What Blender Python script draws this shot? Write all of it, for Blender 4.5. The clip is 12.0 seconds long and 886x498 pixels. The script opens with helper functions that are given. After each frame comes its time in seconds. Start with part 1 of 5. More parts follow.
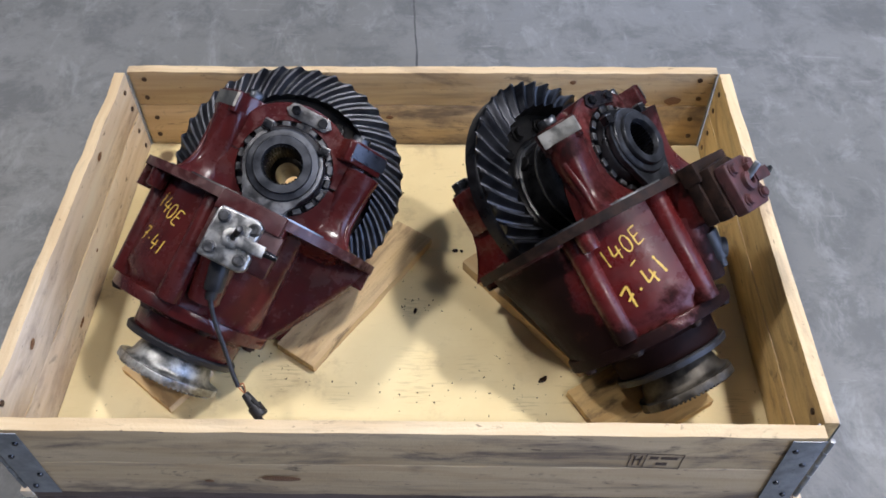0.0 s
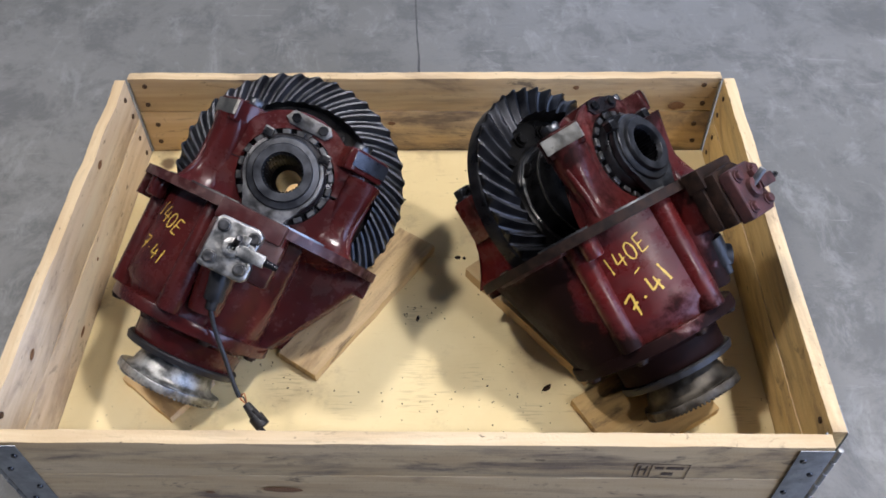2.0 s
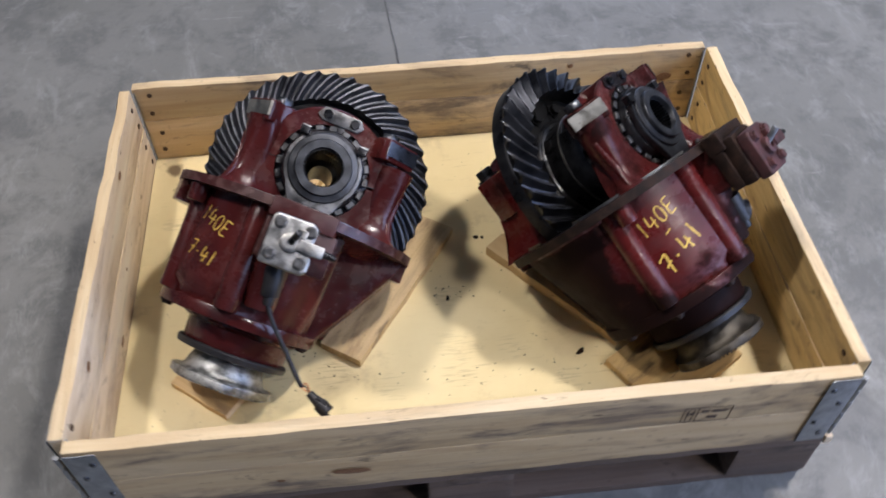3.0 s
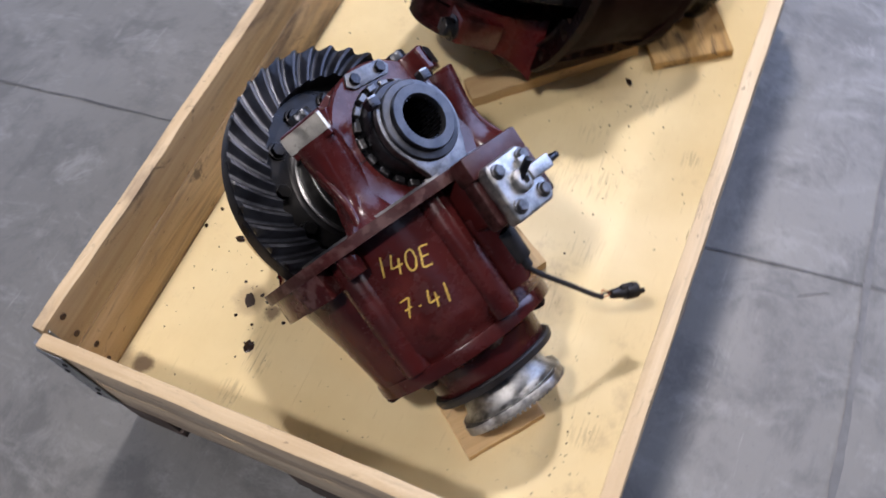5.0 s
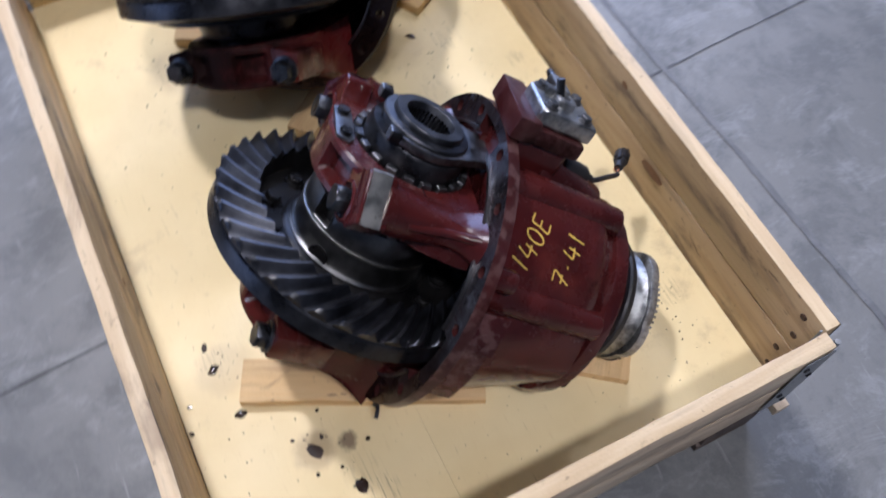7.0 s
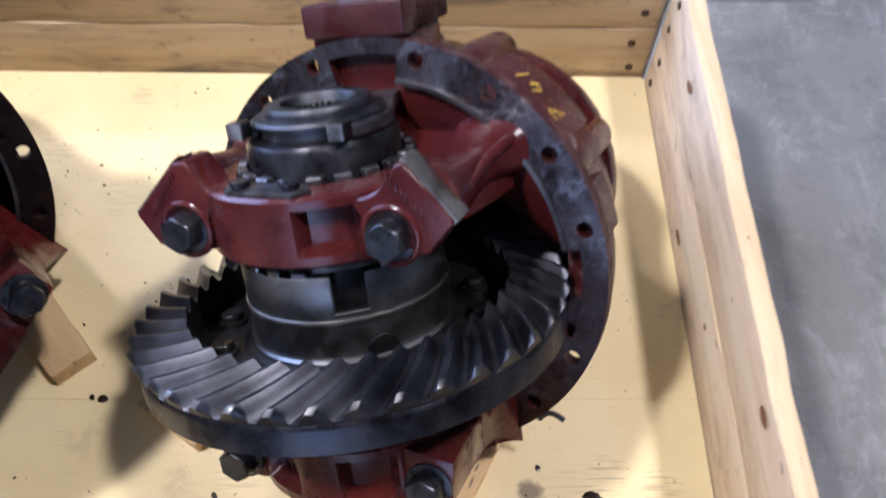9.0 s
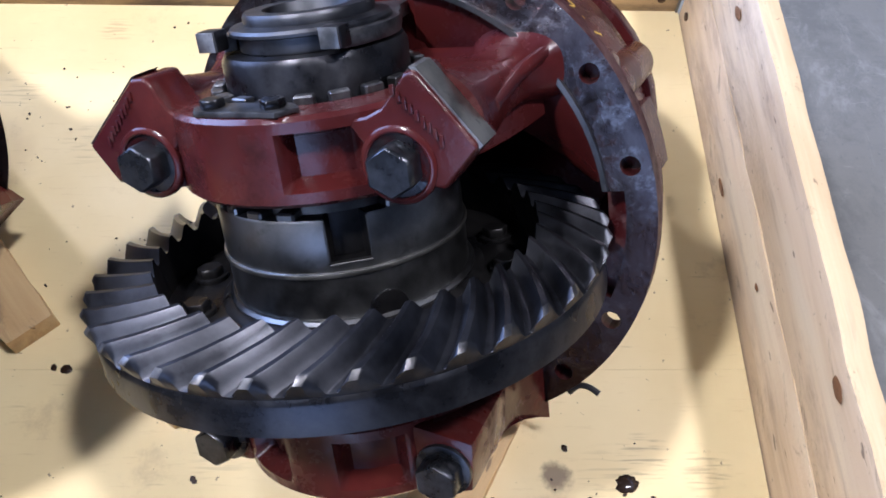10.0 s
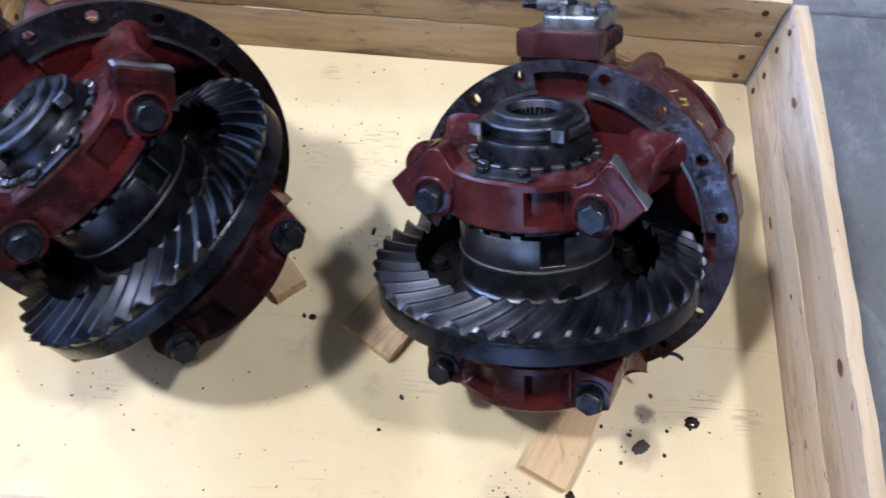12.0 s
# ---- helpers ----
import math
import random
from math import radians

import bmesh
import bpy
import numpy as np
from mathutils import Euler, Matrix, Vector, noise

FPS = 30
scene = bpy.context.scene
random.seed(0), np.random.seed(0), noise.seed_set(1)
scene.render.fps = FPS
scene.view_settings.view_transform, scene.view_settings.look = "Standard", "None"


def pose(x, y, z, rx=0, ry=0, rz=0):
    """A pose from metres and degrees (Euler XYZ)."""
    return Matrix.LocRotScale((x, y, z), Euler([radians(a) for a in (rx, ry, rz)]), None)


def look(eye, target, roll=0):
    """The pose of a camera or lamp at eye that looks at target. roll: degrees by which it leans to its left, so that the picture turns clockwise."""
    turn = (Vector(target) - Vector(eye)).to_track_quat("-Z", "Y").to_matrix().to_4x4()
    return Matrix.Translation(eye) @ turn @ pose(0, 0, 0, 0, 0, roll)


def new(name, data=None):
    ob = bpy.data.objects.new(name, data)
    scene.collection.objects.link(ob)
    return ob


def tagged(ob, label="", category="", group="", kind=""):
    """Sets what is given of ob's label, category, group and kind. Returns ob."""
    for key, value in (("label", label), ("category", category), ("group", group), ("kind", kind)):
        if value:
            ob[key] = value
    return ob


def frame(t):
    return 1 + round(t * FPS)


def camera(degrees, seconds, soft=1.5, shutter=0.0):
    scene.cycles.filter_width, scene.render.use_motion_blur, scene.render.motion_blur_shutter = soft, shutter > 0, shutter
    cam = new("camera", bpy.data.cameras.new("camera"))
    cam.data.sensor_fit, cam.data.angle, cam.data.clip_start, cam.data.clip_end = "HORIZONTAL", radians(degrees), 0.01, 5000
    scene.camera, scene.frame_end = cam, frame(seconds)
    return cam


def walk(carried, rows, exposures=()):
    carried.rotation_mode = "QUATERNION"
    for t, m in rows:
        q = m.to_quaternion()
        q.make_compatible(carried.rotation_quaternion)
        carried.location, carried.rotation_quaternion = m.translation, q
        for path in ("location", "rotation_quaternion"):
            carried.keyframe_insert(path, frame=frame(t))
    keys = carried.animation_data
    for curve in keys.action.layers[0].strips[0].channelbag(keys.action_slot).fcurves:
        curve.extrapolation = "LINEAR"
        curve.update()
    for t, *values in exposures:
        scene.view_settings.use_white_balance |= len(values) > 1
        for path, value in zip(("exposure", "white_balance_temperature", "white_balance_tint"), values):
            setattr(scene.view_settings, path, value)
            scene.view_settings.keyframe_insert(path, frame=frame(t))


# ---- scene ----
cam = camera(54.6, 12.0, 1.7, 0.5)
PATH = [
    (0, (0.075, -0.977, 1.405), (0.038, 0.315, -0.122), -0.9),
    (0.5, (0.077, -0.975, 1.405), (0.039, 0.32, -0.119), -1.0),
    (1, (0.08, -0.972, 1.403), (0.037, 0.324, -0.12), -1.2),
    (1.5, (0.079, -0.966, 1.401), (0.033, 0.329, -0.122), -1.3),
    (2, (0.078, -0.963, 1.401), (0.031, 0.333, -0.121), -1.5),
    (2.5, (0.065, -0.967, 1.41), (0.023, 0.306, -0.132), -2.3),
    (3, (-0.096, -1.007, 1.445), (0.019, 0.261, -0.097), -1.0),
    (3.5, (-0.352, -0.988, 1.42), (-0.019, 0.206, -0.149), -4.3),
    (3.7, (-0.409, -0.936, 1.357), (0.0, 0.266, -0.188), -6.6),
    (5.3, (-0.773, -0.327, 1.342), (0.062, 0.111, -0.422), -12.4),
    (5.5, (-0.754, -0.272, 1.318), (0.095, 0.11, -0.452), -12.0),
    (5.9, (-0.694, -0.159, 1.296), (0.091, 0.14, -0.519), -16.2),
    (6, (-0.693, -0.133, 1.292), (0.11, 0.083, -0.527), -11.8),
    (6.2, (-0.688, -0.073, 1.297), (0.116, -0.014, -0.533), -5.7),
    (6.5, (-0.693, 0.028, 1.286), (0.11, -0.127, -0.539), -1.3),
    (6.9, (-0.729, 0.181, 1.306), (0.076, -0.179, -0.489), -0.5),
    (7, (-0.738, 0.211, 1.309), (0.103, -0.21, -0.457), 0.0),
    (7.2, (-0.691, 0.257, 1.288), (0.102, -0.288, -0.466), 2.5),
    (8.8, (-0.287, 0.421, 1.114), (-0.317, -0.602, -0.605), 2.8),
    (9, (-0.278, 0.415, 1.05), (-0.33, -0.593, -0.676), 2.8),
    (9.5, (-0.265, 0.386, 0.948), (-0.314, -0.596, -0.794), 2.7),
    (10, (-0.269, 0.376, 0.932), (-0.322, -0.583, -0.821), 3.0),
    (10.5, (-0.269, 0.372, 0.938), (-0.319, -0.572, -0.824), 3.0),
    (11, (-0.248, 0.402, 1.061), (-0.266, -0.49, -0.729), 2.1),
    (11.5, (-0.174, 0.486, 1.202), (-0.179, -0.417, -0.582), 2.5),
    (12, (-0.098, 0.525, 1.271), (-0.112, -0.377, -0.514), 5.2),
]

# ---- world and light ----
EXPOSURE = [(0.0, -0.48, 6300, 16), (3.7, -0.57, 6550, 18), (5.3, -0.64, 6400, 22), (6.5, -0.69, 6050, 22), (7.2, -0.44, 5800, 21), (8.8, -0.01, 6000, 22.5), (10.0, 0.02, 5800, 21), (10.5, 0.08, 5750, 21), (11.0, 0.06, 5600, 21), (11.5, -0.10, 5500, 21.5), (12.0, -0.36, 5400, 20.5)]
walk(cam, [(t, look(eye, target, roll)) for t, eye, target, roll in PATH], EXPOSURE)

world = bpy.data.worlds.new("world")
scene.world = world
world.use_nodes = True
sky = world.node_tree.nodes.new("ShaderNodeTexSky")
sky.sky_type, sky.sun_disc, sky.sun_elevation, sky.sun_rotation = "NISHITA", False, radians(35), radians(60)
world.node_tree.links.new(sky.outputs[0], world.node_tree.nodes["Background"].inputs[0])
world.node_tree.nodes["Background"].inputs[1].default_value = 0.12


def area(name, eye, target, power, colour, sx, sy):
    data = bpy.data.lights.new(name, "AREA")
    data.shape, data.size, data.size_y, data.energy, data.color = "RECTANGLE", sx, sy, power, colour
    ob = new(name, data)
    ob.matrix_world = look(eye, target)
    return ob


WARM, COOL, DAYLIGHT = (1.0, 0.96, 0.90), (0.58, 0.73, 1.0), (0.44, 0.61, 1.0)
area("hall_lamp", (-2.2, 0.3, 5.6), (-2.2, 0.3, 0), 250, WARM, 0.4, 0.4)
area("hall_lamp", (2.4, 0.6, 5.6), (2.4, 0.6, 0), 385, WARM, 0.4, 0.4)
area("hall_lamp", (3.0, -3.4, 5.6), (3.0, -3.4, 0), 180, WARM, 0.4, 0.4)
area("roof_light", (-4.2, 0.0, 6.9), (-4.2, 0.0, 0), 45, COOL, 0.7, 12.0)
area("roof_light", (4.2, 0.0, 6.9), (4.2, 0.0, 0), 150, COOL, 0.7, 12.0)
area("gate_daylight", (2.3, 8.8, 2.6), (0.6, 0.0, 0.4), 185, DAYLIGHT, 4.6, 4.6)
# stands in the assumed east gate, to cast bluish daylight over the floor
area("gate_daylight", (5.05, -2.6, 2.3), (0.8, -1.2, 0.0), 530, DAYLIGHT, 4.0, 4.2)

# ---- materials ----


class Nodes:
    """A small builder for one material's nodes."""

    def __init__(self, name):
        self.m = bpy.data.materials.new(name)
        self.m.use_nodes = True
        self.t = self.m.node_tree
        self.b = self.t.nodes["Principled BSDF"]
        self.co = self.add("ShaderNodeTexCoord").outputs["Object"]

    def add(self, kind):
        return self.t.nodes.new(kind)

    def link(self, a, b):
        self.t.links.new(a, b)

    def stretch(self, scale, rotate=(0, 0, 0)):
        n = self.add("ShaderNodeMapping")
        n.inputs["Scale"].default_value = scale
        n.inputs["Rotation"].default_value = rotate
        self.link(self.co, n.inputs[0])
        return n.outputs[0]

    def shifted(self, scale, amount=7.0):
        """Stretched coordinates, shifted by a random amount for each object."""
        info = self.add("ShaderNodeObjectInfo").outputs["Random"]
        mul = self.add("ShaderNodeMath")
        mul.operation = "MULTIPLY"
        mul.inputs[1].default_value = amount
        self.link(info, mul.inputs[0])
        cmb = self.add("ShaderNodeCombineXYZ")
        for i in range(3):
            self.link(mul.outputs[0], cmb.inputs[i])
        va = self.add("ShaderNodeVectorMath")
        self.link(self.stretch(scale), va.inputs[0])
        self.link(cmb.outputs[0], va.inputs[1])
        return va.outputs[0]

    def noise(self, scale, detail=4, rough=0.55, vec=None, distortion=0.0):
        n = self.add("ShaderNodeTexNoise")
        n.inputs["Scale"].default_value, n.inputs["Detail"].default_value = scale, detail
        n.inputs["Roughness"].default_value, n.inputs["Distortion"].default_value = rough, distortion
        self.link(vec or self.co, n.inputs["Vector"])
        return n.outputs["Fac"]

    def wave(self, scale, distortion, vec, detail=2.0):
        n = self.add("ShaderNodeTexWave")
        n.inputs["Scale"].default_value, n.inputs["Distortion"].default_value = scale, distortion
        n.inputs["Detail"].default_value = detail
        self.link(vec, n.inputs["Vector"])
        return n.outputs["Fac"]

    def ramp(self, fac, a, b, lo=0.0, hi=1.0):
        n = self.add("ShaderNodeMapRange")
        n.interpolation_type = "SMOOTHSTEP"
        for i, v in enumerate((a, b, lo, hi)):
            n.inputs[i + 1].default_value = v
        self.link(fac, n.inputs[0])
        return n.outputs[0]

    def mix(self, fac, a, b):
        n = self.add("ShaderNodeMix")
        n.data_type = "RGBA"
        self.link(fac, n.inputs["Factor"])
        for v, s in ((a, n.inputs[6]), (b, n.inputs[7])):
            if isinstance(v, tuple):
                s.default_value = (*v, 1)
            else:
                self.link(v, s)
        return n.outputs[2]

    def math(self, op, a, b):
        n = self.add("ShaderNodeMath")
        n.operation = op
        for v, s in ((a, n.inputs[0]), (b, n.inputs[1])):
            if isinstance(v, (int, float)):
                s.default_value = v
            else:
                self.link(v, s)
        return n.outputs[0]

    def pointy(self, a, b):
        return self.ramp(self.add("ShaderNodeNewGeometry").outputs["Pointiness"], a, b)

    def bump(self, height, strength, distance):
        n = self.add("ShaderNodeBump")
        n.inputs["Strength"].default_value, n.inputs["Distance"].default_value = strength, distance
        self.link(height, n.inputs["Height"])
        self.link(n.outputs[0], self.b.inputs["Normal"])

    def done(self, colour=None, rough=None, metal=None, coat=0.0):
        for v, k in ((colour, "Base Color"), (rough, "Roughness"), (metal, "Metallic")):
            if v is None:
                continue
            if isinstance(v, (int, float)):
                self.b.inputs[k].default_value = v
            elif isinstance(v, tuple):
                self.b.inputs[k].default_value = (*v, 1)
            else:
                self.link(v, self.b.inputs[k])
        self.b.inputs["Coat Weight"].default_value = coat
        self.b.inputs["Coat Roughness"].default_value = 0.15
        return self.m


def pine(name, light, dark, stain, dirt):
    """Sawn pine with the grain along local x; growth lines, stains, smudges and grey dirt."""
    n = Nodes(name)
    warp = n.noise(1.0, 3, 0.5, n.shifted((2.2, 9, 9), 11))
    grain = n.noise(1.0, 6, 0.62, n.shifted((2.5, 70, 70)), 1.0)
    rings = n.wave(1.0, 11.0, n.shifted((0.8, 20, 20)), 3)
    base = n.mix(n.math("MULTIPLY", n.ramp(grain, 0.3, 0.75), 0.7), light, dark)
    base = n.mix(n.math("MULTIPLY", n.ramp(rings, 0.45, 1.0), 0.30), base, tuple(c * f for c, f in zip(light, (0.70, 0.60, 0.50))))
    pale = n.ramp(warp, 0.50, 0.68)
    base = n.mix(n.math("MULTIPLY", pale, 0.45), base, tuple(min(0.8, c * f) for c, f in zip(light, (1.15, 1.18, 1.3))))
    patch = n.ramp(n.noise(1.0, 6, 0.66, n.shifted((4, 12, 12), 13), 0.4), 0.50, 0.68)
    base = n.mix(n.math("MULTIPLY", patch, dirt), base, stain)
    smudge = n.ramp(n.noise(1.0, 7, 0.72, n.shifted((13, 30, 30), 17), 0.8), 0.58, 0.70)
    base = n.mix(n.math("MULTIPLY", smudge, dirt * 0.85), base, tuple(c * 0.42 for c in stain))
    grey = n.ramp(n.noise(1.0, 5, 0.7, n.shifted((3, 26, 26), 23), 0.5), 0.52, 0.72)
    base = n.mix(n.math("MULTIPLY", grey, dirt * 0.55), base, tuple(0.6 * c + 0.035 for c in stain))
    dash = n.ramp(n.noise(1.0, 2, 0.5, n.shifted((36, 120, 120), 29)), 0.70, 0.75)
    base = n.mix(n.math("MULTIPLY", dash, 0.7), base, (0.075, 0.045, 0.03))
    speck = n.ramp(n.noise(110, 3, 0.6), 0.66, 0.76)
    base = n.mix(n.math("MULTIPLY", speck, 0.55), base, (0.09, 0.06, 0.045))
    own = n.add("ShaderNodeHueSaturation")
    n.link(n.ramp(n.add("ShaderNodeObjectInfo").outputs["Random"], 0.0, 1.0, 0.82, 1.08), own.inputs["Value"])
    n.link(base, own.inputs["Color"])
    base = own.outputs["Color"]
    n.bump(n.math("ADD", grain, n.noise(240, 2)), 0.45, 0.0013)
    return n.done(base, n.ramp(grain, 0, 1, 0.55, 0.78))


def red_paint(name, grime, zone_weight, shade=1.0, shift=0.0, dull=0.0):
    """Oxide-red casting paint, wet with oil, with grime and edges rubbed bare."""
    n = Nodes(name)
    move = n.add("ShaderNodeMapping")
    move.inputs["Location"].default_value = (shift, shift * 0.7, -shift)
    place = n.co
    n.link(n.co, move.inputs[0])
    n.co = move.outputs[0]
    tone = n.noise(14, 5, 0.6)
    base = n.mix(n.ramp(tone, 0.3, 0.7), (0.036 * shade, 0.0058, 0.0056), (0.067 * shade, 0.0108, 0.0098))
    faded = n.ramp(n.noise(6, 5, 0.65), 0.52, 0.68)
    base = n.mix(n.math("MULTIPLY", faded, 0.5), base, (0.120 * shade, 0.024, 0.018))
    purple = n.ramp(n.noise(10, 6, 0.7, n.stretch((1, 1, 1), (1, 2, 3))), 0.54, 0.70)
    base = n.mix(n.math("MULTIPLY", purple, 0.4), base, (0.060, 0.015, 0.023))
    # the dark mix grows over the pinion housing, but for a patch round the marking
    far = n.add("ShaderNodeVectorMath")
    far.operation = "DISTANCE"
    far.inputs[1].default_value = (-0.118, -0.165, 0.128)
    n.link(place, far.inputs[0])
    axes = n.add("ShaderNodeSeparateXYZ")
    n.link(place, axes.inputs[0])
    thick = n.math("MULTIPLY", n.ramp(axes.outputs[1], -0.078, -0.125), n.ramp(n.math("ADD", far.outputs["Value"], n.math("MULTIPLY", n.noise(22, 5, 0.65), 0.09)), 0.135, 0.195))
    # a weaker rise of the dark mix on the gear side, towards positive y
    gear_side = n.math("MULTIPLY", n.ramp(axes.outputs[1], 0.0, 0.05), max(0.0, zone_weight) * 0.2)
    # random grime, raised in both zones
    dirt = n.ramp(n.math("ADD", n.math("ADD", n.noise(7, 9, 0.70), gear_side), n.math("MULTIPLY", thick, zone_weight)), 0.64 - grime * 0.7, 0.84 - grime * 0.7)
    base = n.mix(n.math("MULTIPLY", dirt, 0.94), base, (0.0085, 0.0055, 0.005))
    dust = n.ramp(n.noise(34, 7, 0.75), 0.60, 0.74)
    base = n.mix(n.math("MULTIPLY", dust, 0.25 + grime), base, (0.050, 0.022, 0.015))
    worn = n.math("MULTIPLY", n.pointy(0.54, 0.62), n.ramp(n.noise(60, 4), 0.46, 0.62))
    base = n.mix(n.math("MULTIPLY", worn, 0.3), base, (0.20, 0.12, 0.11))
    rough = n.math("ADD", n.ramp(n.noise(18, 6, 0.7), 0.38, 0.64, 0.13 + dull, 0.34 + dull), n.math("MULTIPLY", dirt, 0.25))
    pits = n.math("ADD", n.noise(300, 3, 0.6), n.math("MULTIPLY", n.noise(130, 3, 0.6), 1.0))
    n.bump(n.math("ADD", n.math("MULTIPLY", pits, 0.6), n.math("MULTIPLY", n.noise(40, 3), 0.7)), 0.30, 0.0009)
    n.link(n.ramp(dirt, 0.1, 0.9, 0.40, 0.05), n.b.inputs["Specular IOR Level"])
    return n.done(base, rough, 0.0, 0.0)


def metal(name, dark, light, r0, r1, scale=30, metallic=1.0, bump=0.15, gloss=0.5):
    n = Nodes(name)
    n.b.inputs["Specular IOR Level"].default_value = gloss
    f = n.noise(scale, 6, 0.65)
    base = n.mix(n.ramp(f, 0.32, 0.7), dark, light)
    spot = n.ramp(n.noise(scale * 2.5, 4, 0.6), 0.60, 0.72)
    base = n.mix(n.math("MULTIPLY", spot, 0.5), base, tuple(c * 0.55 for c in dark))
    n.bump(n.noise(scale * 9, 3), bump, 0.0006)
    return n.done(base, n.ramp(f, 0.3, 0.7, r0, r1), metallic)


def flange_metal(name, bare):
    """A machined face, part bare and bright, part stained brown-violet by rust, oil and old sealant."""
    n = Nodes(name)
    f = n.noise(11, 7, 0.68, None, 0.6)
    base = n.mix(n.ramp(f, 0.34, 0.62), (0.040, 0.030, 0.033), (0.14 * bare, 0.135 * bare, 0.15 * bare))
    pale = n.ramp(n.noise(17, 8, 0.72, n.stretch((2.6, 2.6, 2.6), (2, 1, 0)), 0.4), 0.50, 0.64)
    base = n.mix(n.math("MULTIPLY", pale, 0.7 * bare), base, (0.33, 0.345, 0.385))
    rust = n.ramp(n.noise(42, 6, 0.7), 0.52, 0.63)
    base = n.mix(n.math("MULTIPLY", rust, 0.7), base, (0.075, 0.035, 0.028))
    black = n.ramp(n.noise(70, 5, 0.7), 0.62, 0.68)
    base = n.mix(n.math("MULTIPLY", black, 0.8), base, (0.012, 0.011, 0.011))
    axes = n.add("ShaderNodeSeparateXYZ")
    n.link(n.co, axes.inputs[0])
    # browner towards the bottom of the ring, along local z
    brown = n.ramp(n.math("ADD", axes.outputs[2], n.math("MULTIPLY", n.noise(14, 5, 0.65), 0.14)), 0.095, 0.045)
    base = n.mix(n.math("MULTIPLY", brown, 0.85), base, (0.032, 0.019, 0.017))
    n.bump(n.math("ADD", n.noise(180, 3), rust), 0.35, 0.0008)
    return n.done(base, n.ramp(f, 0.3, 0.7, 0.20, 0.40), 0.9)


M_RED = red_paint("red_paint_oily", 0.155, -0.05)
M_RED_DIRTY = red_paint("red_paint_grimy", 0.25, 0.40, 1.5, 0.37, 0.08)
M_GEAR_OLD = metal("black_oily_gear_steel", (0.022, 0.0235, 0.028), (0.062, 0.066, 0.076), 0.29, 0.43, 16, 1.0, 0.2)
M_GEAR = metal("gear_steel", (0.040, 0.042, 0.048), (0.092, 0.097, 0.110), 0.34, 0.48, 16, 1.0, 0.2)
# near-black for oil and for the shade inside case and gear, put in colour
M_OILY_SHADED = metal("oil_soaked_steel", (0.008, 0.008, 0.009), (0.024, 0.023, 0.022), 0.25, 0.45, 24, 0.6)
M_BOLT = metal("blued_bolt_steel", (0.040, 0.044, 0.050), (0.095, 0.102, 0.112), 0.24, 0.42, 50, 0.9, 0.3)
M_BLACKSTEEL = metal("oiled_black_steel", (0.022, 0.023, 0.026), (0.062, 0.063, 0.068), 0.22, 0.44, 26, 0.9)
M_SLEEVE = metal("dark_oiled_sleeve_steel", (0.045, 0.048, 0.054), (0.098, 0.103, 0.112), 0.34, 0.50, 30, 0.95, 0.25)
M_DULL = metal("dull_grey_steel", (0.085, 0.086, 0.088), (0.20, 0.202, 0.205), 0.30, 0.5, 60, 0.95, 0.3)
M_CASE = metal("turned_case_steel", (0.13, 0.131, 0.128), (0.29, 0.293, 0.288), 0.28, 0.42, 14)
M_BRIGHT = metal("bare_machined_steel", (0.30, 0.295, 0.26), (0.50, 0.49, 0.44), 0.30, 0.46, 40)
M_FACE = flange_metal("worn_flange_face", 1.0)
M_FACE_OLD = flange_metal("oily_flange_face", 0.3)
M_ZINC = metal("stained_yoke_steel", (0.14, 0.142, 0.138), (0.55, 0.56, 0.54), 0.34, 0.58, 46, 0.95, 0.7)
M_ZINC_OLD = metal("dull_yoke_steel", (0.036, 0.031, 0.025), (0.125, 0.112, 0.090), 0.42, 0.64, 34, 0.8, 0.5)
M_ALU = metal("grey_aluminium", (0.24, 0.244, 0.24), (0.50, 0.50, 0.485), 0.28, 0.46, 60, 1.0, 0.5)
M_RUSTBLOCK = metal("rusty_red_block", (0.030, 0.014, 0.014), (0.095, 0.032, 0.033), 0.45, 0.7, 30, 0.1, 0.5)
M_BROWNCAST = metal("oily_brown_cast", (0.009, 0.006, 0.005), (0.036, 0.020, 0.0145), 0.5, 0.75, 40, 0.0, 0.6, 0.14)
M_MAROON = red_paint("oily_maroon_cast", 0.22, 0.03, 0.85, 1.3, 0.16)
M_RUBBER = metal("black_rubber", (0.008, 0.008, 0.009), (0.018, 0.018, 0.02), 0.4, 0.6, 60, 0.0)
M_COPPER = metal("bare_copper_wire", (0.45, 0.16, 0.07), (0.65, 0.28, 0.14), 0.3, 0.5, 80)
M_GALV = metal("galvanised_steel", (0.22, 0.24, 0.26), (0.38, 0.40, 0.42), 0.38, 0.58, 45, 0.9, 0.3)
M_NAIL = metal("rusty_nail_head", (0.05, 0.03, 0.02), (0.12, 0.075, 0.05), 0.5, 0.7, 200, 0.6)
M_OIL = Nodes("dark_oil").done((0.022, 0.013, 0.008), 0.12)
M_OIL_DRY = metal("dried_brown_oil", (0.018, 0.010, 0.006), (0.045, 0.026, 0.015), 0.55, 0.75, 60, 0.0)
M_CRUMB = Nodes("dirt_crumb").done((0.03, 0.02, 0.015), 0.8)
M_YELLOW = metal("yellow_paint_marker", (0.50, 0.31, 0.05), (0.72, 0.50, 0.09), 0.45, 0.6, 240, 0.0, 0.2)
M_INK = Nodes("stamp_ink").done((0.07, 0.045, 0.03), 0.8)

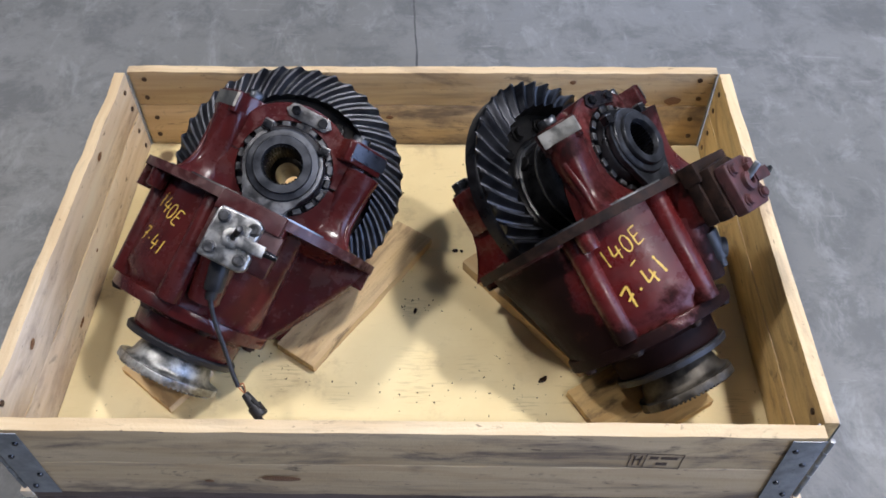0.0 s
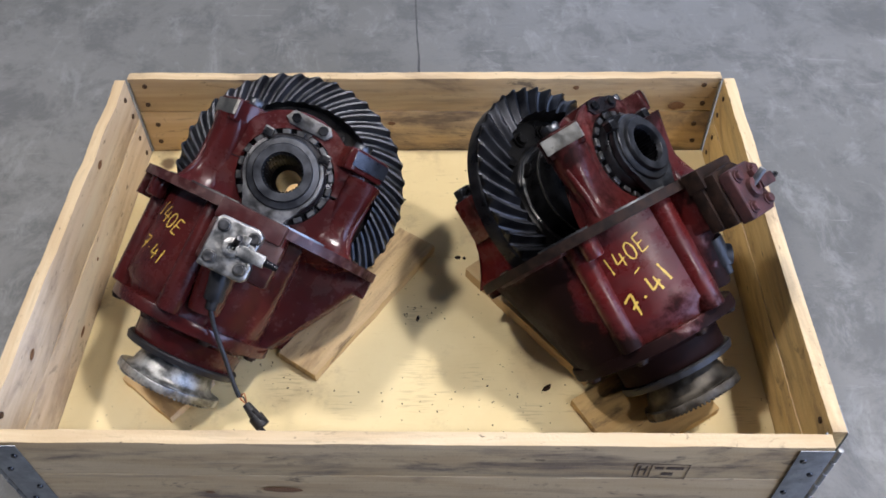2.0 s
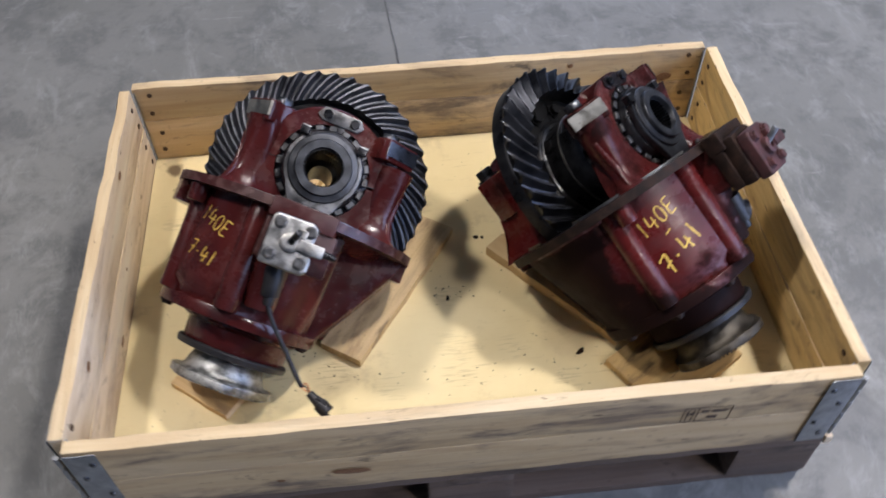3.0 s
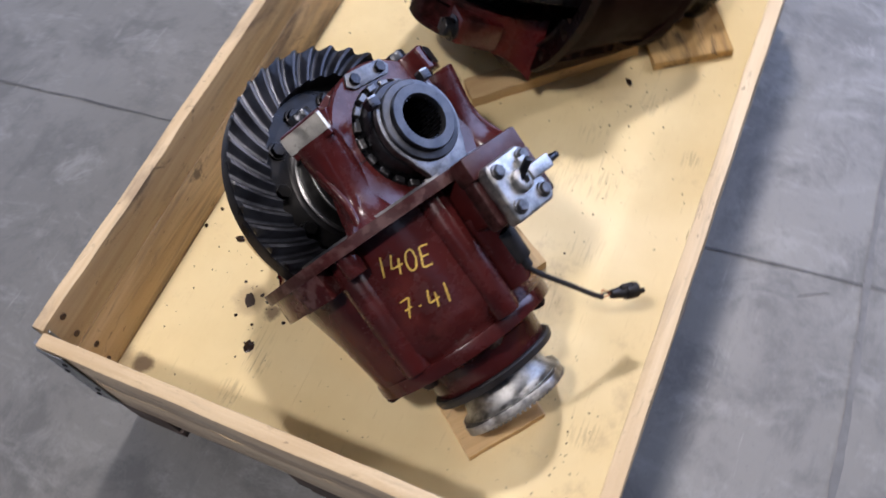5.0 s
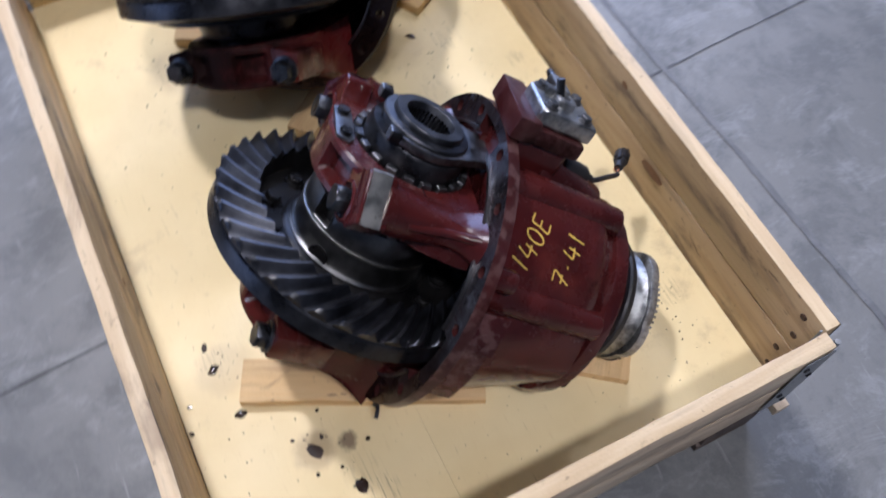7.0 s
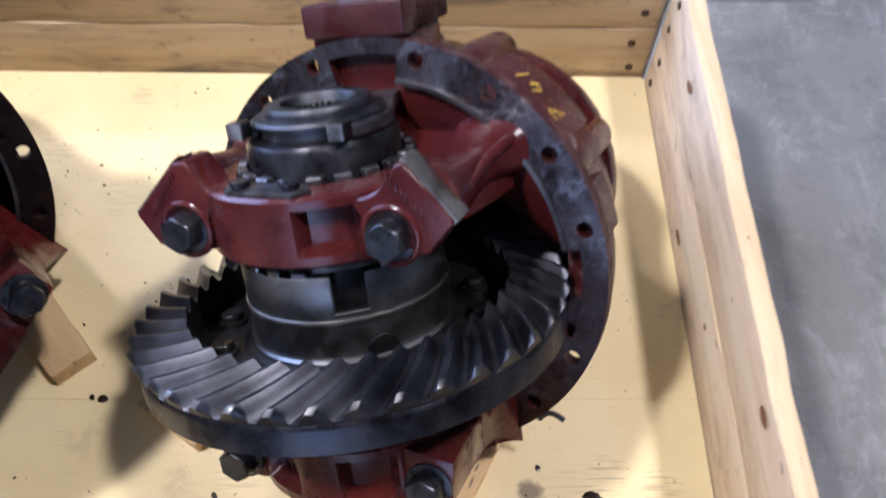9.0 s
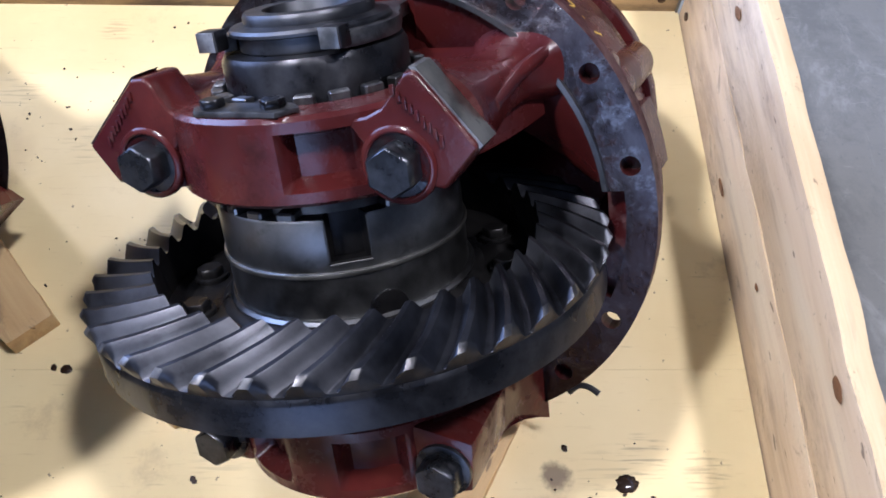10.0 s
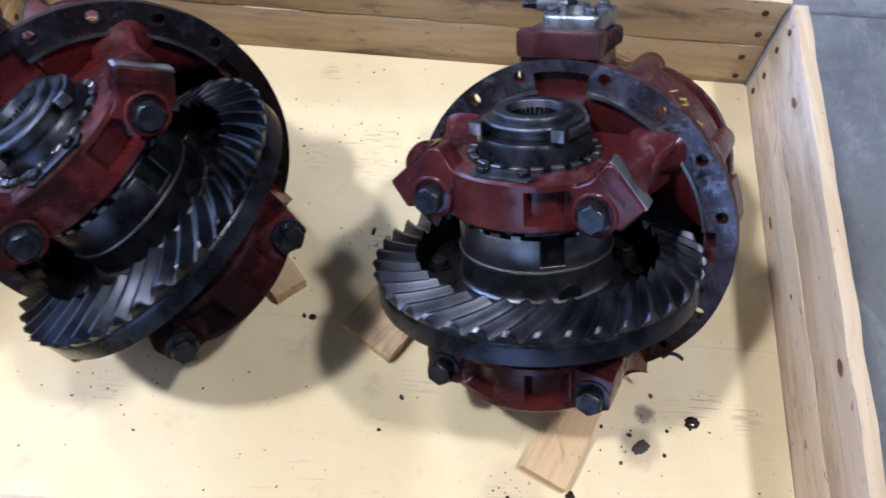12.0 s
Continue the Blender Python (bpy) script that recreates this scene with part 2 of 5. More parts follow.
M_BOARD = pine("pine_board", (0.63, 0.455, 0.195), (0.52, 0.345, 0.135), (0.19, 0.12, 0.06), 0.8)
M_BOARD_OLD = pine("grimy_pine_board", (0.58, 0.425, 0.235), (0.47, 0.33, 0.175), (0.155, 0.110, 0.078), 0.95)
M_BOARD_PALE = pine("pale_pine_board", (0.78, 0.645, 0.46), (0.69, 0.545, 0.37), (0.36, 0.265, 0.195), 0.65)
M_EDGE = pine("sawn_board_edge", (0.72, 0.565, 0.345), (0.60, 0.44, 0.245), (0.28, 0.20, 0.125), 0.65)
M_OFFCUT = pine("pine_offcut", (0.66, 0.47, 0.23), (0.55, 0.36, 0.16), (0.26, 0.16, 0.08), 0.55)
M_OFFCUT_OIL = pine("oily_pine_offcut", (0.46, 0.30, 0.11), (0.36, 0.22, 0.08), (0.05, 0.028, 0.014), 0.95)
M_PALLET = pine("weathered_pallet_wood", (0.125, 0.088, 0.068), (0.080, 0.056, 0.043), (0.036, 0.025, 0.020), 0.9)
M_OFFCUT_PALE = pine("stained_pine_offcut", (0.60, 0.44, 0.23), (0.48, 0.33, 0.15), (0.19, 0.115, 0.055), 0.8)


SHEET_TOP = 0.150


def make_sheet():
    n = Nodes("pale_fibreboard")
    big = n.noise(3.5, 5, 0.6)
    base = n.mix(n.ramp(big, 0.35, 0.7), (0.75, 0.63, 0.35), (0.67, 0.545, 0.285))
    fine = n.noise(1.0, 5, 0.6, n.stretch((30, 260, 30)))
    base = n.mix(n.math("MULTIPLY", n.ramp(fine, 0.60, 0.75), 0.22), base, (0.45, 0.32, 0.17))
    soil = n.math("MULTIPLY", n.ramp(n.noise(9, 7, 0.72), 0.56, 0.72), 0.38)
    base = n.mix(soil, base, (0.32, 0.23, 0.13))
    streak = n.math("MULTIPLY", n.ramp(n.noise(1.0, 3, 0.5, n.stretch((14, 130, 14))), 0.66, 0.72), n.ramp(n.noise(5, 2), 0.52, 0.62))
    base = n.mix(n.math("MULTIPLY", streak, 0.3), base, (0.26, 0.19, 0.11))
    speck = n.ramp(n.noise(130, 2, 0.5), 0.735, 0.77)
    base = n.mix(n.math("MULTIPLY", speck, 0.7), base, (0.10, 0.07, 0.05))
    ragged = n.math("MULTIPLY", n.math("SUBTRACT", n.noise(55, 5, 0.65), 0.5), 0.022)
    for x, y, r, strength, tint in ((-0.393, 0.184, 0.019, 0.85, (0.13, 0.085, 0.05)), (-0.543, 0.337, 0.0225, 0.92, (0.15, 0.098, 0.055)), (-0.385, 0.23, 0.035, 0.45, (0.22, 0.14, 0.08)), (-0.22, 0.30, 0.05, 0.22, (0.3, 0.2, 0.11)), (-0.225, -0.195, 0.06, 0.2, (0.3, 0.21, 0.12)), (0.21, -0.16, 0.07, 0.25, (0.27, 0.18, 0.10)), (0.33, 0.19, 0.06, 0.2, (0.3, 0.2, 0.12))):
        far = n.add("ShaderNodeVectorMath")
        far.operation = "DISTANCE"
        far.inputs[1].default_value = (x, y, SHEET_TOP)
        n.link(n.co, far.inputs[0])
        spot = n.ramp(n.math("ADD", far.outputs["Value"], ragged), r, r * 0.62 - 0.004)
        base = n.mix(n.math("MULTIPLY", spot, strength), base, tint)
    # dirt rubbed into the fine ridges, in groups of short strokes
    ridge = n.ramp(n.noise(1.0, 2, 0.5, n.stretch((26, 300, 26))), 0.50, 0.64)
    for x, y, r, strength in ((-0.476, 0.168, 0.030, 0.75), (-0.532, 0.180, 0.028, 0.55), (-0.440, 0.185, 0.035, 0.3), (-0.09, 0.165, 0.035, 0.3), (-0.22, -0.20, 0.045, 0.5), (-0.002, -0.226, 0.04, 0.4), (-0.12, -0.24, 0.04, 0.3), (0.006, -0.17, 0.05, 0.25), (0.187, -0.256, 0.035, 0.4), (0.10, -0.18, 0.035, 0.35), (0.54, -0.25, 0.03, 0.5), (-0.003, -0.055, 0.03, 0.6), (0.094, -0.345, 0.025, 0.5), (-0.40, -0.335, 0.03, 0.4), (0.317, 0.205, 0.03, 0.4), (-0.20, 0.31, 0.03, 0.4)):
        far = n.add("ShaderNodeVectorMath")
        far.operation = "DISTANCE"
        far.inputs[1].default_value = (x, y, SHEET_TOP)
        n.link(n.co, far.inputs[0])
        spot = n.ramp(n.math("ADD", far.outputs["Value"], ragged), r, r * 0.4)
        base = n.mix(n.math("MULTIPLY", n.math("MULTIPLY", spot, ridge), strength * 0.6), base, (0.12, 0.085, 0.05))
    n.bump(fine, 0.12, 0.0008)
    return n.done(base, n.ramp(big, 0.3, 0.7, 0.42, 0.6))


def make_concrete():
    n = Nodes("polished_concrete")
    big = n.noise(0.9, 4, 0.55)
    base = n.mix(n.ramp(big, 0.32, 0.68), (0.136, 0.140, 0.132), (0.190, 0.194, 0.187))
    mid = n.noise(6, 9, 0.74, None, 0.3)
    base = n.mix(n.math("MULTIPLY", n.ramp(mid, 0.45, 0.62), 0.75), base, (0.100, 0.105, 0.103))
    pale = n.ramp(n.noise(11, 9, 0.80, n.stretch((1, 0.55, 1), (0, 0, 0.5)), 0.5), 0.50, 0.66)
    base = n.mix(n.math("MULTIPLY", pale, 0.55), base, (0.265, 0.275, 0.27))
    trowel = n.ramp(n.noise(1.0, 7, 0.75, n.stretch((9, 34, 9), (0, 0, 0.35)), 0.5), 0.54, 0.68)
    base = n.mix(n.math("MULTIPLY", trowel, 0.38), base, (0.120, 0.127, 0.128))
    scuff = n.ramp(n.noise(1.0, 5, 0.7, n.stretch((6, 60, 6), (0, 0, 1.2)), 0.3), 0.62, 0.70)
    base = n.mix(n.math("MULTIPLY", scuff, 0.35), base, (0.33, 0.335, 0.33))
    blot = n.ramp(n.noise(16, 4, 0.6), 0.64, 0.76)
    base = n.mix(n.math("MULTIPLY", blot, 0.45), base, (0.085, 0.088, 0.086))
    fleck = n.ramp(n.noise(150, 3, 0.6), 0.62, 0.72)
    base = n.mix(n.math("MULTIPLY", fleck, 0.5), base, (0.09, 0.095, 0.10))
    n.bump(n.math("ADD", mid, n.noise(90, 3)), 0.14, 0.0015)
    return n.done(base, n.ramp(mid, 0.3, 0.7, 0.38, 0.60))


M_SHEET, M_CONCRETE = make_sheet(), make_concrete()
M_JOINT = metal("joint_filler", (0.050, 0.052, 0.054), (0.105, 0.110, 0.112), 0.6, 0.85, 40, 0.0)
M_JOINT_PALE = metal("smeared_joint_filler", (0.105, 0.110, 0.112), (0.165, 0.170, 0.170), 0.5, 0.75, 22, 0.0)
M_WALL = Nodes("hall_panel")
M_WALL = M_WALL.done(M_WALL.mix(M_WALL.noise(0.8, 3), (0.20, 0.21, 0.22), (0.27, 0.28, 0.29)), 0.7)

# ---- mesh helpers ----


def part(name, bm, material, parent=None, label="", sharp=35):
    """Links a bmesh as one mesh object, under a thing or a part."""
    bmesh.ops.recalc_face_normals(bm, faces=bm.faces)
    me = bpy.data.meshes.new(name)
    bm.to_mesh(me)
    bm.free()
    for mt in (material if isinstance(material, (list, tuple)) else (material,)):
        me.materials.append(mt)
    me.polygons.foreach_set("use_smooth", [True] * len(me.polygons))
    me.set_sharp_from_angle(angle=radians(sharp))
    ob = new(name, me)
    if parent:
        ob.parent = parent
    if label:
        tagged(ob, label)
    return ob


def thing(name, m, label, category, group="", kind=""):
    ob = new(name)
    ob.empty_display_size = 0.05
    ob.matrix_world = m
    return tagged(ob, label, category, group, kind)


def join(*bms):
    out = bms[0]
    for b in bms[1:]:
        me = bpy.data.meshes.new("tmp")
        b.to_mesh(me)
        b.free()
        out.from_mesh(me)
        bpy.data.meshes.remove(me)
    return out


def soften(bm, width, seg=2, angle=30):
    edges = [e for e in bm.edges if e.is_manifold and e.calc_face_angle(0) > radians(angle)]
    bmesh.ops.bevel(bm, geom=edges, offset=width, segments=seg, affect="EDGES", profile=0.6, clamp_overlap=True)
    return bm


def box(x0, x1, y0, y1, z0, z1, bevel=0.0, seg=2):
    bm = bmesh.new()
    bmesh.ops.create_cube(bm, size=1, matrix=Matrix.Translation(((x0 + x1) / 2, (y0 + y1) / 2, (z0 + z1) / 2)) @ Matrix.Diagonal((x1 - x0, y1 - y0, z1 - z0, 1)))
    return soften(bm, bevel, seg) if bevel else bm


def rod(p, q, r, r2=None, seg=24, bevel=0.0):
    p, q = Vector(p), Vector(q)
    bm = bmesh.new()
    turn = (q - p).to_track_quat("Z", "Y").to_matrix().to_4x4()
    bmesh.ops.create_cone(bm, cap_ends=True, segments=seg, radius1=r, radius2=r if r2 is None else r2, depth=(q - p).length, matrix=Matrix.Translation((p + q) / 2) @ turn)
    return soften(bm, bevel, 2, 50) if bevel else bm


def lathe(profile, axis="z", cx=0.0, cz=0.0, seg=72):
    """Revolves a closed profile of (radius, height) about the local z axis, or about the y axis through (cx, cz)."""
    bm = bmesh.new()
    rings = []
    for i in range(seg):
        a = 2 * math.pi * i / seg
        c, s = math.cos(a), math.sin(a)
        rings.append([bm.verts.new((cx + r * c, cz + r * s, h) if axis == "z" else (cx + r * c, h, cz + r * s)) for r, h in profile])
    n = len(profile)
    for i in range(seg):
        a, b = rings[i], rings[(i + 1) % seg]
        for k in range(n):
            bm.faces.new((a[k], a[(k + 1) % n], b[(k + 1) % n], b[k]))
    return bm


def prism(outline, axis, lo, hi, bevel=0.0, seg=2):
    """Extrudes a flat outline. Axis z: points are (x, y). Axis y: points are (x, z)."""
    bm = bmesh.new()

    def at(p, h):
        return (p[0], p[1], h) if axis == "z" else (p[0], h, p[1])

    a = [bm.verts.new(at(p, lo)) for p in outline]
    b = [bm.verts.new(at(p, hi)) for p in outline]
    n = len(outline)
    bm.faces.new(a)
    bm.faces.new(b[::-1])
    for i in range(n):
        bm.faces.new((a[i], a[(i + 1) % n], b[(i + 1) % n], b[i]))
    bmesh.ops.recalc_face_normals(bm, faces=bm.faces)
    return soften(bm, bevel, seg) if bevel else bm


def hex_bolt(p, way, r, h, washer=True):
    """A hexagon head with a washer face, seated at p and pointing along way."""
    p, way = Vector(p), Vector(way).normalized()
    bm = rod(p, p + way * h, r, seg=6)
    soften(bm, r * 0.09, 1, 40)
    if washer:
        bm = join(bm, rod(p - way * 0.001, p + way * 0.003, r * 1.25, seg=24, bevel=0.0006))
    return bm


def tube(points, r, seg=10):
    """A round cable along a smooth line through the points."""
    P = [Vector(p) for p in points]
    fine = []
    for i in range(len(P) - 1):
        a, b, c, d = P[max(i - 1, 0)], P[i], P[i + 1], P[min(i + 2, len(P) - 1)]
        for k in range(8):
            t = k / 8
            fine.append(0.5 * (2 * b + (c - a) * t + (2 * a - 5 * b + 4 * c - d) * t * t + (3 * b - a - 3 * c + d) * t ** 3))
    fine.append(P[-1])
    bm = bmesh.new()
    rings, up = [], Vector((0, 0, 1))
    for i, p in enumerate(fine):
        way = (fine[min(i + 1, len(fine) - 1)] - fine[max(i - 1, 0)]).normalized()
        side = way.cross(up).normalized()
        top = side.cross(way)
        rings.append([bm.verts.new(p + r * (math.cos(2 * math.pi * k / seg) * side + math.sin(2 * math.pi * k / seg) * top)) for k in range(seg)])
    for a, b in zip(rings, rings[1:]):
        for k in range(seg):
            bm.faces.new((a[k], a[(k + 1) % seg], b[(k + 1) % seg], b[k]))
    bm.faces.new(rings[0])
    bm.faces.new(rings[-1][::-1])
    return bm


def arc(r, a0, a1, n, cx=0.0, cy=0.0):
    return [(cx + r * math.cos(radians(a0 + (a1 - a0) * i / n)), cy + r * math.sin(radians(a0 + (a1 - a0) * i / n))) for i in range(n + 1)]


def blend(table, a):
    """Smooth cyclic interpolation of twelve values, thirty degrees apart."""
    k = (a % 360) / 30
    i, f = int(k), k - int(k)
    f = f * f * (3 - 2 * f)
    return table[i % 12] * (1 - f) + table[(i + 1) % 12] * f


def make_knot():
    n = Nodes("wood_knot")
    n.co = n.add("ShaderNodeTexCoord").outputs["Generated"]
    r = n.wave(5.0, 3.0, n.co)
    return n.done(n.mix(n.ramp(r, 0.2, 0.9), (0.115, 0.05, 0.022), (0.25, 0.125, 0.055)), 0.7)


M_KNOT = make_knot()

# ---- hall ----
GROUND, DECK, SHEET, RIM = -0.02, 0.124, SHEET_TOP, 0.341
# EAST is an unseen wall, set near so its gate's daylight fades westward
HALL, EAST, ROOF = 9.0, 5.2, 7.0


def structure(name, bm, material, label):
    return tagged(part(name, bm, material), label, name.split("_")[0], kind="structure")


structure("floor", box(-HALL, EAST, -HALL, HALL, GROUND - 0.2, GROUND), M_CONCRETE, "grey polished concrete hall floor with dark joints")
structure("ceiling", box(-HALL, EAST, -HALL, HALL, ROOF, ROOF + 0.2), M_WALL, "plain pale hall ceiling over the crate")
structure("wall_north", join(box(-HALL, 0.0, HALL, HALL + 0.2, GROUND - 0.2, ROOF), box(4.6, EAST, HALL, HALL + 0.2, GROUND - 0.2, ROOF), box(0.0, 4.6, HALL, HALL + 0.2, 5.0, ROOF)), M_WALL, "pale hall wall with an open gate")
structure("wall_south", box(-HALL, EAST, -HALL - 0.2, -HALL, GROUND - 0.2, ROOF), M_WALL, "plain pale hall wall panel")
structure("wall_west", box(-HALL - 0.2, -HALL, -HALL - 0.2, HALL + 0.2, GROUND - 0.2, ROOF), M_WALL, "plain pale hall wall panel")
structure("wall_east", join(box(EAST, EAST + 0.2, -HALL - 0.2, -4.6, GROUND - 0.2, ROOF), box(EAST, EAST + 0.2, -0.6, HALL + 0.2, GROUND - 0.2, ROOF), box(EAST, EAST + 0.2, -4.6, -0.6, 4.4, ROOF)), M_WALL, "pale unseen hall wall with an assumed second gate")
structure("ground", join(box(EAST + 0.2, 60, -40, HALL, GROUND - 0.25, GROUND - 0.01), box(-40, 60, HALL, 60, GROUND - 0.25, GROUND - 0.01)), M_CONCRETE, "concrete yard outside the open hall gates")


def joint_line(p, q, width):
    """A thin dark joint in the floor, slightly uneven."""
    p, q = Vector(p), Vector(q)
    side = (q - p).normalized().cross(Vector((0, 0, 1)))
    bm, n = bmesh.new(), 700
    rows = []
    for i in range(n + 1):
        c = p.lerp(q, i / n)
        w = width * (0.75 + 0.5 * noise.noise(c * 9.0) + 0.4 * noise.noise(c * 41.0)) / 2
        c = c + side * (0.004 * noise.noise(c * 3.0) + 0.0022 * noise.noise(c * 23.0))
        rows.append((bm.verts.new(c - side * w), bm.verts.new(c + side * w)))
    for a, b in zip(rows, rows[1:]):
        bm.faces.new((a[0], a[1], b[1], b[0]))
    return bm


JZ = GROUND + 0.0012
structure("trim_joint", joint_line((0.305, -4.5, JZ), (-0.305, 5.0, JZ), 0.0058), M_JOINT, "dark saw-cut joint in the concrete floor")
structure("trim_joint", joint_line((-4.5, -0.90, JZ + 0.0006), (4.5, -0.46, JZ + 0.0006), 0.0150), M_JOINT_PALE, "filled, smeared joint in the concrete floor")

# ---- pallet ----


def board(name, length, width, thick, m, material, parent, label="", wear=0.0012, bevel=0.002, seed=0, edge=None):
    """A sawn board, its grain along local x, with slightly uneven edges."""
    bm = box(-length / 2, length / 2, -width / 2, width / 2, -thick / 2, thick / 2)
    cuts = max(2, int(length / 0.011))
    bmesh.ops.subdivide_edges(bm, edges=[e for e in bm.edges if abs(e.verts[0].co.x - e.verts[1].co.x) > length * 0.9], cuts=cuts)
    soften(bm, bevel, 2, 40)
    for v in bm.verts:
        o = v.co * 14 + Vector((seed * 3.7, seed * 1.3, seed))
        v.co += Vector((0, noise.noise(o) * wear * 1.6, noise.noise(o + Vector((9, 9, 9))) * wear))
        chip = noise.noise(v.co * 38 + Vector((seed, 0, 0))) + 0.6 * noise.noise(v.co * 110 + Vector((0, seed, 0)))
        v.co.y += 0.7 * wear * chip
    bm.normal_update()
    if edge:
        for face in bm.faces:
            face.material_index = 1 if abs(face.normal.y) > 0.75 else 0
    ob = part(name, bm, (material, edge) if edge else material, parent, label, 50)
    ob.matrix_basis = m
    return ob


pallet = thing("pallet", pose(0, 0, GROUND), "dark weathered wooden pallet under the pine crate", "pallet")
PH = DECK - GROUND
for k, y in enumerate((-0.3275, -0.19, 0, 0.19, 0.3275)):
    w = 0.145 if k in (0, 2, 4) else 0.1
    board("deck_board", 1.2, w, 0.022, pose(0, y, PH - 0.011), M_PALLET, pallet, seed=k)
for sx, far in ((-1, 0.020), (1, 0.013)):
    part("deck_board_end", box(*sorted((sx * 0.6005, sx * (0.600 + far))), -0.402, -0.380, PH - 0.0215, PH - 0.0005, 0.0015), M_BOARD_PALE, pallet, "pale split end of a deck board")
for k, x in enumerate((-0.5275, 0, 0.5275)):
    board("cross_board", 0.8, 0.145, 0.022, pose(x, 0, PH - 0.033, 0, 0, 90), M_PALLET, pallet, seed=k + 6)
    for j, y in enumerate((-0.3275, 0, 0.3275)):
        board("block", 0.145, 0.145 if j == 1 else 0.1, PH - 0.066, pose(x, y * (1.07 if j != 1 else 1), 0.022 + (PH - 0.066) / 2), M_PALLET, pallet, seed=k * 3 + j, bevel=0.004)
for k, y in enumerate((-0.345, 0, 0.345)):
    board("bottom_board", 1.2, 0.1, 0.022, pose(0, y, 0.011), M_PALLET, pallet, seed=k + 20)

# ---- crate: a hinged pallet collar ----
collar = thing("pallet_collar", pose(0, 0, DECK), "hinged pine pallet collar with stained boards and galvanised hinges", "crate")
BASE, TOP = 0.018, RIM - DECK
X_LEFT, X_RIGHT, Y_FRONT, Y_BACK = -0.598, 0.592, -0.399, 0.389
MID_X, MID_Y = (X_LEFT + X_RIGHT) / 2, (Y_FRONT + Y_BACK) / 2
LONG, SHORT = X_RIGHT - X_LEFT - 0.022, Y_BACK - Y_FRONT - 0.026
SIDES = (
    ("front_board", LONG, MID_X, Y_FRONT, 0, M_BOARD_OLD, 0.50),
    ("back_board", LONG, MID_X, Y_BACK, 180, M_BOARD_OLD, 0.57),
    ("left_board", SHORT, X_LEFT, MID_Y, -90, M_BOARD_PALE, 0.50),
    ("right_board", SHORT, X_RIGHT, MID_Y, 90, M_BOARD, 0.50),
)
for i, (name, length, x, y, rz, mat, share) in enumerate(SIDES):
    seam = BASE + (TOP - BASE) * share
    for k, (lo, hi) in enumerate(((BASE, seam), (seam, TOP))):
        b = board(name, length, hi - lo - (0.0036 if k else 0.0005), 0.021, pose(x, y, (lo + hi) / 2) @ pose(0, 0, 0, 0, 0, rz) @ pose(0, 0, 0, 90), mat, collar, wear=0.0019 if name == "left_board" else 0.0014, bevel=0.0020, seed=i * 5 + k, edge=M_EDGE)
        for sx in (-1, 1):
            for h in (-0.022, 0.024):
                px = sx * (length / 2 - 0.026 - 0.006 * (h > 0))
                part("nail", rod((px, h, 0.0095), (px, h, 0.0125), 0.0052, seg=12, bevel=0.0008), M_NAIL, b)
                part("nail", rod((px, h, -0.0125), (px, h, -0.0095), 0.0052, seg=12, bevel=0.0008), M_NAIL, b)

for sx in (-1, 1):
    for sy in (-1, 1):
        h = new("hinge")
        h.parent = collar
        h.matrix_basis = pose(X_LEFT if sx < 0 else X_RIGHT, Y_FRONT if sy < 0 else Y_BACK, BASE)
        tagged(h, "galvanised steel corner hinge with rivets")
        H = TOP - BASE - 0.006
        out = sy * 0.0125
        part("leaf", box(*sorted((-sx * 0.011, -sx * 0.058)), *sorted((out, out + sy * 0.0016)), 0.004, H, 0.0006), M_GALV, h)
        part("leaf", box(*sorted((sx * 0.0125, sx * 0.0141)), *sorted((-sy * 0.013, -sy * 0.058)), 0.004, H, 0.0006), M_GALV, h)
        for z in range(5):
            part("knuckle", rod((sx * 0.003, sy * 0.004, 0.004 + z * (H - 0.014) / 5), (sx * 0.003, sy * 0.004, 0.002 + (z + 0.93) * (H - 0.014) / 5), 0.0040, seg=14, bevel=0.0006), M_GALV, h)
        part("inner_strip", box(*sorted((-sx * 0.0135, -sx * 0.0165)), *sorted((-sy * 0.0125, -sy * 0.0155)), 0.010, H - 0.001, 0.0005), M_GALV, h)
        for z in (0.028, 0.068, 0.125, 0.165):
            for d in (0.026, 0.047):
                if (z in (0.028, 0.125)) == (d == 0.026):
                    part("rivet", rod((-sx * d, out + sy * 0.0010, z), (-sx * d, out + sy * 0.0042, z), 0.0052, 0.0036, seg=14), M_BLACKSTEEL, h)
                    part("rivet", rod((sx * 0.0135, -sy * d, z), (sx * 0.0167, -sy * d, z), 0.0052, 0.0036, seg=14), M_BLACKSTEEL, h)

# the stamp on the front board: a frame with bars for its unreadable marks
stamp = thing("stamp", pose(0.358, Y_FRONT - 0.0114, 0.268, 0, 3, 0), "dark ink stamp with unreadable marks on the front board", "stamp")


def ink(x0, x1, z0, z1):
    return box(x0, x1, -0.0004, 0.0002, z0, z1)


part("stamp_frame", join(ink(-0.038, 0.038, 0.0205, 0.0215), ink(-0.038, 0.038, -0.0215, -0.0205), ink(-0.038, -0.0370, -0.0205, 0.0205), ink(0.037, 0.038, -0.0205, 0.0205), ink(-0.016, -0.015, -0.0205, 0.0205)), M_INK, stamp)
